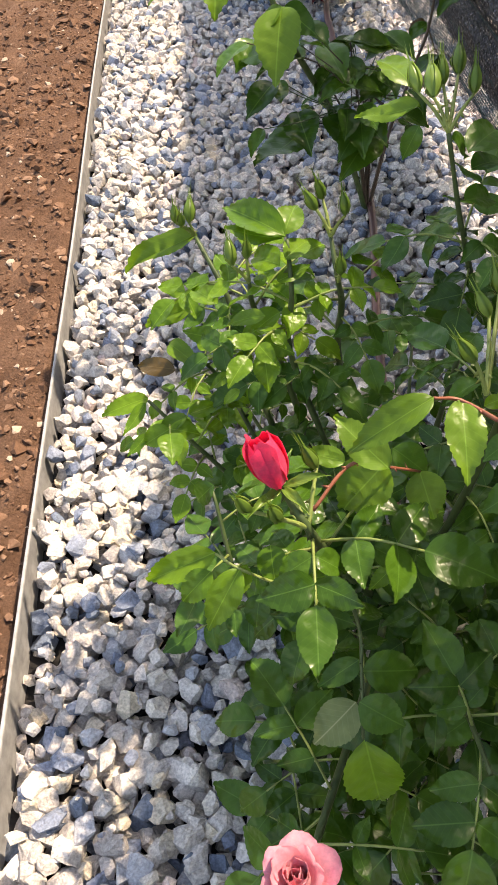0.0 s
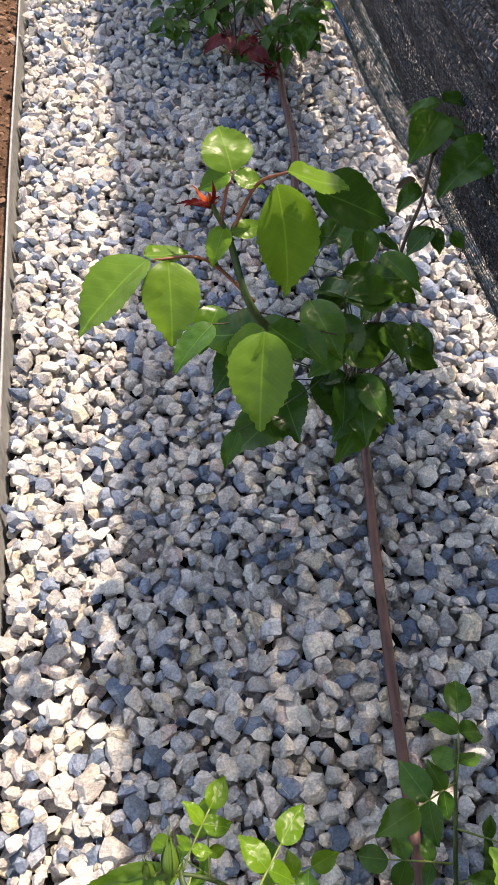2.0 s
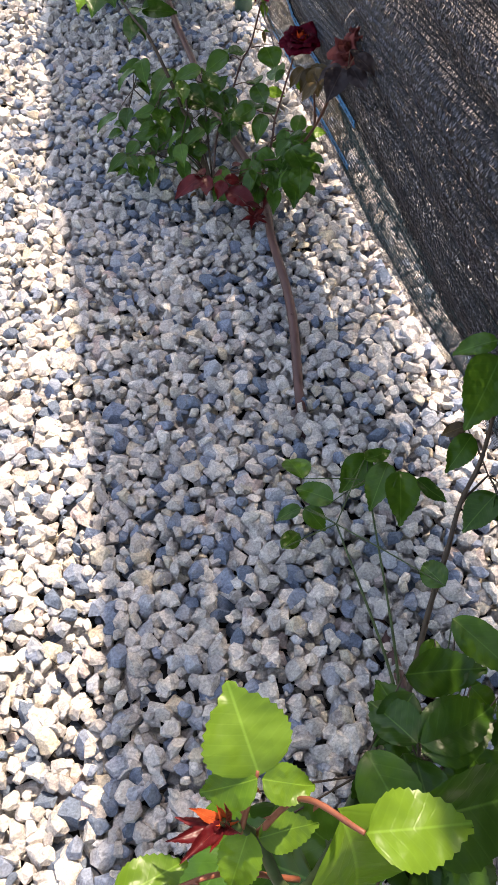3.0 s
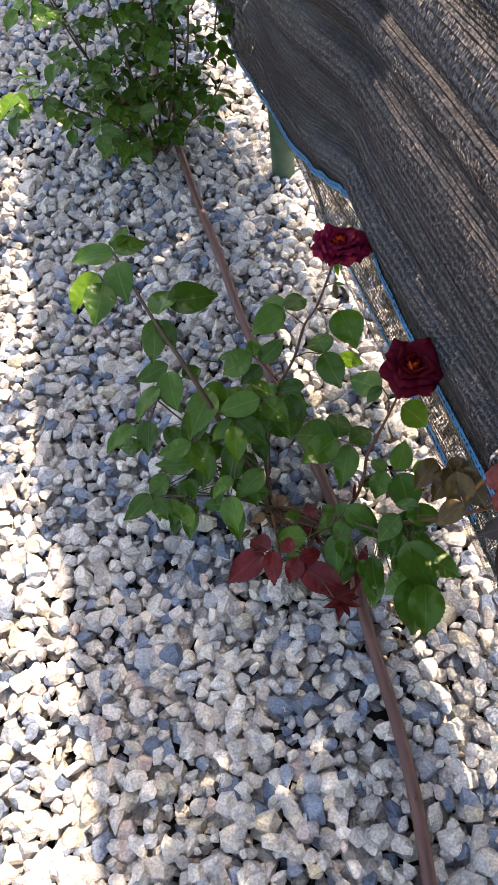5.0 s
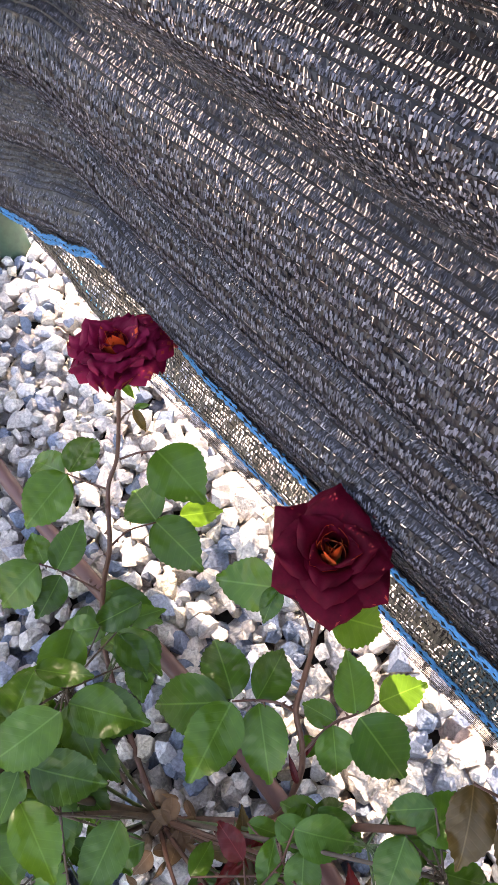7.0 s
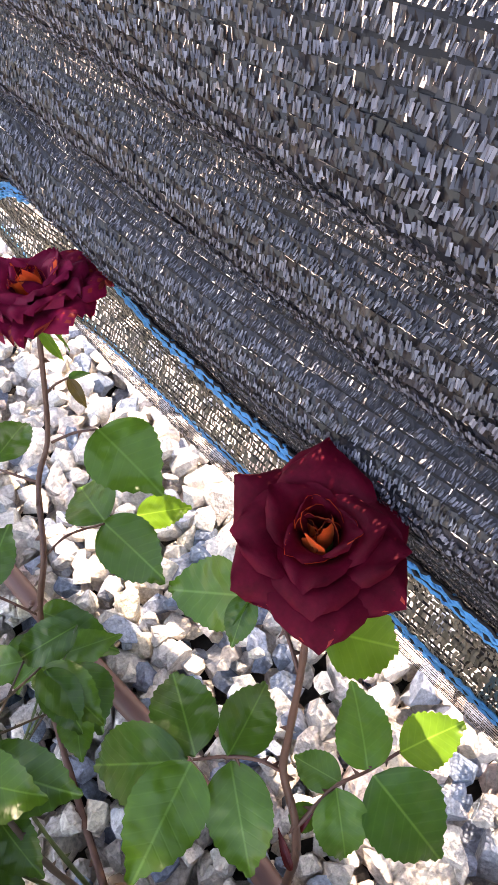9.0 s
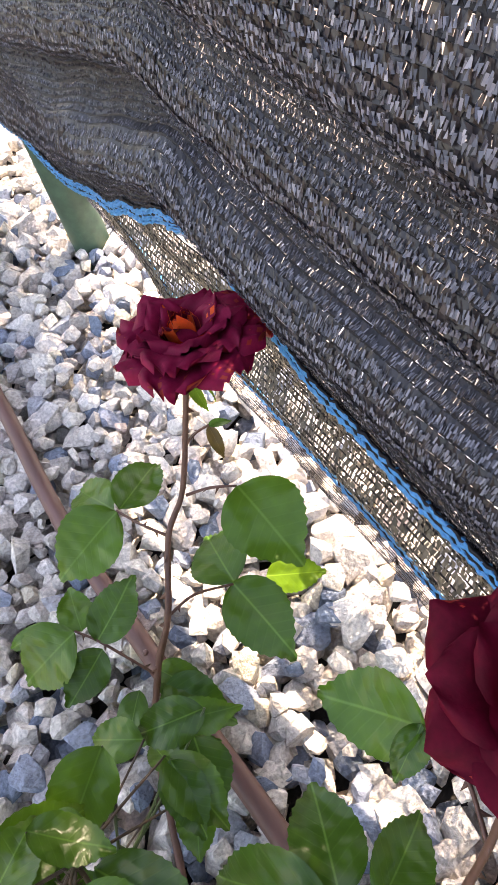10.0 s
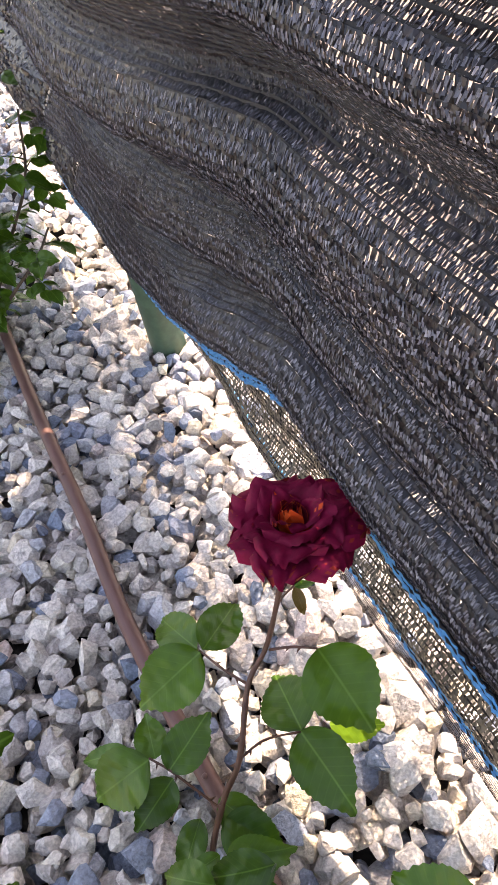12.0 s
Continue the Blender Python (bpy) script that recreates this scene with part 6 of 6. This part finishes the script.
    spray(b, (((0.533, 2.093, 0.335), (0.496, 2.096, 0.323), LEAF_DUSK),
              ((0.533, 2.086, 0.335), (0.497, 2.043, 0.323), LEAF_DUSK),
              ((0.540, 2.068, 0.345), (0.548, 2.017, 0.333), LEAF_DUSK),
              ((0.547, 2.07, 0.36), (0.568, 2.038, 0.348), LEAF_DUSK),
              ((0.544, 2.089, 0.36), (0.560, 2.065, 0.348), LEAF_DUSK)), foot=(0.538, 2.138, 0.28), stem=STEM_RED)
    spray(b, (((0.504, 2.202, 0.285), (0.474, 2.178, 0.273), LEAF_OLIVE),
              ((0.511, 2.146, 0.285), (0.48, 2.137, 0.273), LEAF_OLIVE),
              ((0.525, 2.173, 0.29), (0.542, 2.151, 0.278), LEAF_OLIVE),
              ((0.519, 2.196, 0.29), (0.526, 2.167, 0.278), LEAF_OLIVE),
              ((0.513, 2.185, 0.29), (0.487, 2.160, 0.270), LEAF_OLIVE),
              ((0.516, 2.176, 0.295), (0.508, 2.137, 0.275), LEAF_OLIVE),
              ((0.520, 2.180, 0.295), (0.533, 2.133, 0.280), LEAF_OLIVE),
              ((0.508, 2.190, 0.28), (0.486, 2.200, 0.265), LEAF_OLIVE)), foot=(0.515, 2.172, 0.20), stem=STEM_RED)
    dead = [(3, 0.50, 0.46, 4, -4, 0.05, 0), (4, 0.56, 0.50, 14, 10, 0.09, 40), (5, 0.56, 0.44, 40, 110, 0.09, 40)]
    rose(b, (0.553, 2.128, 0.332), (-0.30, -0.25, 0.8), 0.056, dead, rng, PETAL_DEAD, "withered brownish-red rose", LEAF_OLIVE, point=0.2)
    rose(b, (0.566, 2.138, 0.352), (0.1, 0.2, 0.9), 0.028, dead, rng, PETAL_DEAD, "small withered red rosebud", LEAF_OLIVE, point=0.2)
    for base, tip, mat, var, wd in (((0.474, 2.115, 0.165), (0.458, 2.062, 0.150), LEAF_DARK, 0, 1.2), ((0.470, 2.165, 0.17), (0.484, 2.103, 0.160), LEAF_DARK, 1, 1.1),
                                    ((0.475, 2.16, 0.17), (0.515, 2.110, 0.165), LEAF_DARK, 2, 1.1), ((0.485, 2.20, 0.16), (0.530, 2.190, 0.16), LEAF_DARK, 0, 1.1),
                                    ((0.47, 2.13, 0.15), (0.452, 2.07, 0.13), LEAF_DARK, 3, 1.2)):
        single_leaf(b, base, tip, mat, var, wd)
    return b


def bush_far():
    rng = random.Random(59)
    b = thing("rose_bush", (0.34, 3.23, 0.0), "tall leafy rose with dark green foliage and reddish canes", "rose bush", "roses in the row")
    O = (0.34, 3.22, -0.01)
    sm = dict(stem=STEM_DARK, stalk=STEM_GREEN, rng=rng, broad=1.15)
    for pts, n, size in (([O, (0.28, 3.24, 0.14), (0.23, 3.24, 0.26), (0.20, 3.26, 0.36)], 13, 0.036), ([O, (0.32, 3.24, 0.16), (0.31, 3.25, 0.30), (0.30, 3.26, 0.42)], 14, 0.038),
                         ([O, (0.37, 3.24, 0.16), (0.385, 3.25, 0.28), (0.40, 3.26, 0.40)], 12, 0.036), ([O, (0.42, 3.22, 0.16), (0.445, 3.19, 0.30), (0.46, 3.18, 0.42)], 6, 0.034),
                         ([O, (0.43, 3.26, 0.10), (0.49, 3.27, 0.18), (0.515, 3.28, 0.26)], 12, 0.030)) + (([O, (0.24, 3.22, 0.10), (0.16, 3.18, 0.19), (0.10, 3.11, 0.245)], 8, 0.034),
                         ([O, (0.27, 3.28, 0.12), (0.22, 3.36, 0.24), (0.19, 3.40, 0.32)], 11, 0.036), ([O, (0.35, 3.28, 0.14), (0.36, 3.38, 0.28), (0.36, 3.46, 0.38)], 12, 0.038),
                         ([O, (0.30, 3.18, 0.08), (0.26, 3.14, 0.15), (0.22, 3.12, 0.20)], 8, 0.034), ([O, (0.41, 3.20, 0.07), (0.46, 3.18, 0.12), (0.49, 3.19, 0.15)], 8, 0.030)):
        leafy_cane(b, pts, 0.0030, 0.0014, leaf=LEAF_DARK, n=int(n * 1.15), start=0.18, size=size * 0.92, reach=0.05, **sm)
    for base, tip, mat, var, wd in (((0.112, 3.118, 0.250), (0.075, 3.075, 0.245), LEAF_SPRING, 0, 1.0), ((0.112, 3.120, 0.250), (0.125, 3.085, 0.240), LEAF_SPRING, 1, 1.0),
                                    ((0.30, 3.21, 0.10), (0.285, 3.20, 0.15), LEAF_RED, 1, 0.9), ((0.385, 3.25, 0.26), (0.40, 3.23, 0.28), LEAF_RED, 2, 0.9),
                                    ((0.46, 3.18, 0.40), (0.50, 3.15, 0.39), LEAF_DARK, 0, 1.1), ((0.46, 3.18, 0.42), (0.52, 3.20, 0.42), LEAF_DARK, 1, 1.1)):
        single_leaf(b, base, tip, mat, var, wd)
    single_leaf(b, (0.515, 3.235, 0.318), (0.534, 3.195, 0.312), LEAF_DARK, 0, 1.3)
    cane(b, [(0.445, 3.20, 0.28), (0.49, 3.225, 0.315), (0.515, 3.235, 0.318)], 0.0012, 0.0009, STEM_RED, name="stalk")
    # slender arching shoot
    leafy_cane(b, [O, (0.40, 3.24, 0.14), (0.43, 3.26, 0.30), (0.46, 3.25, 0.48)], 0.0032, 0.0014, leaf=LEAF_DARK, n=5, size=0.036, reach=0.05, **sm)
    return b


RED_TIP = leaf_material("orange_red_shoot_tip", (0.45, 0.07, 0.03), (0.60, 0.12, 0.04), through=0.3)
bush_pink()
bush_young()
bush_red()
bush_far()

# dry twig caught in the net
v, f = tube_data(curve_points([(0.574, 1.675, 0.455), (0.566, 1.64, 0.472), (0.564, 1.60, 0.490), (0.572, 1.565, 0.503)], 5), 0.0013, 0.0008, 6, 0.2, 3)
twig = thing("twig", (0.566, 1.62, 0.48), "thin dry reddish twig caught in the shade net", "twig")
mesh_object("stem", [q - Vector(twig.location) for q in v], f, STEM_RED, twig)
v, f = tube_data([Vector((0.0, 0.0, 0.0)), Vector((-0.004, -0.012, 0.012)), Vector((-0.003, -0.022, 0.019))], 0.0008, 0.0005, 5, 0.1, 4)
mesh_object("side_shoot", v, f, STEM_RED, twig)
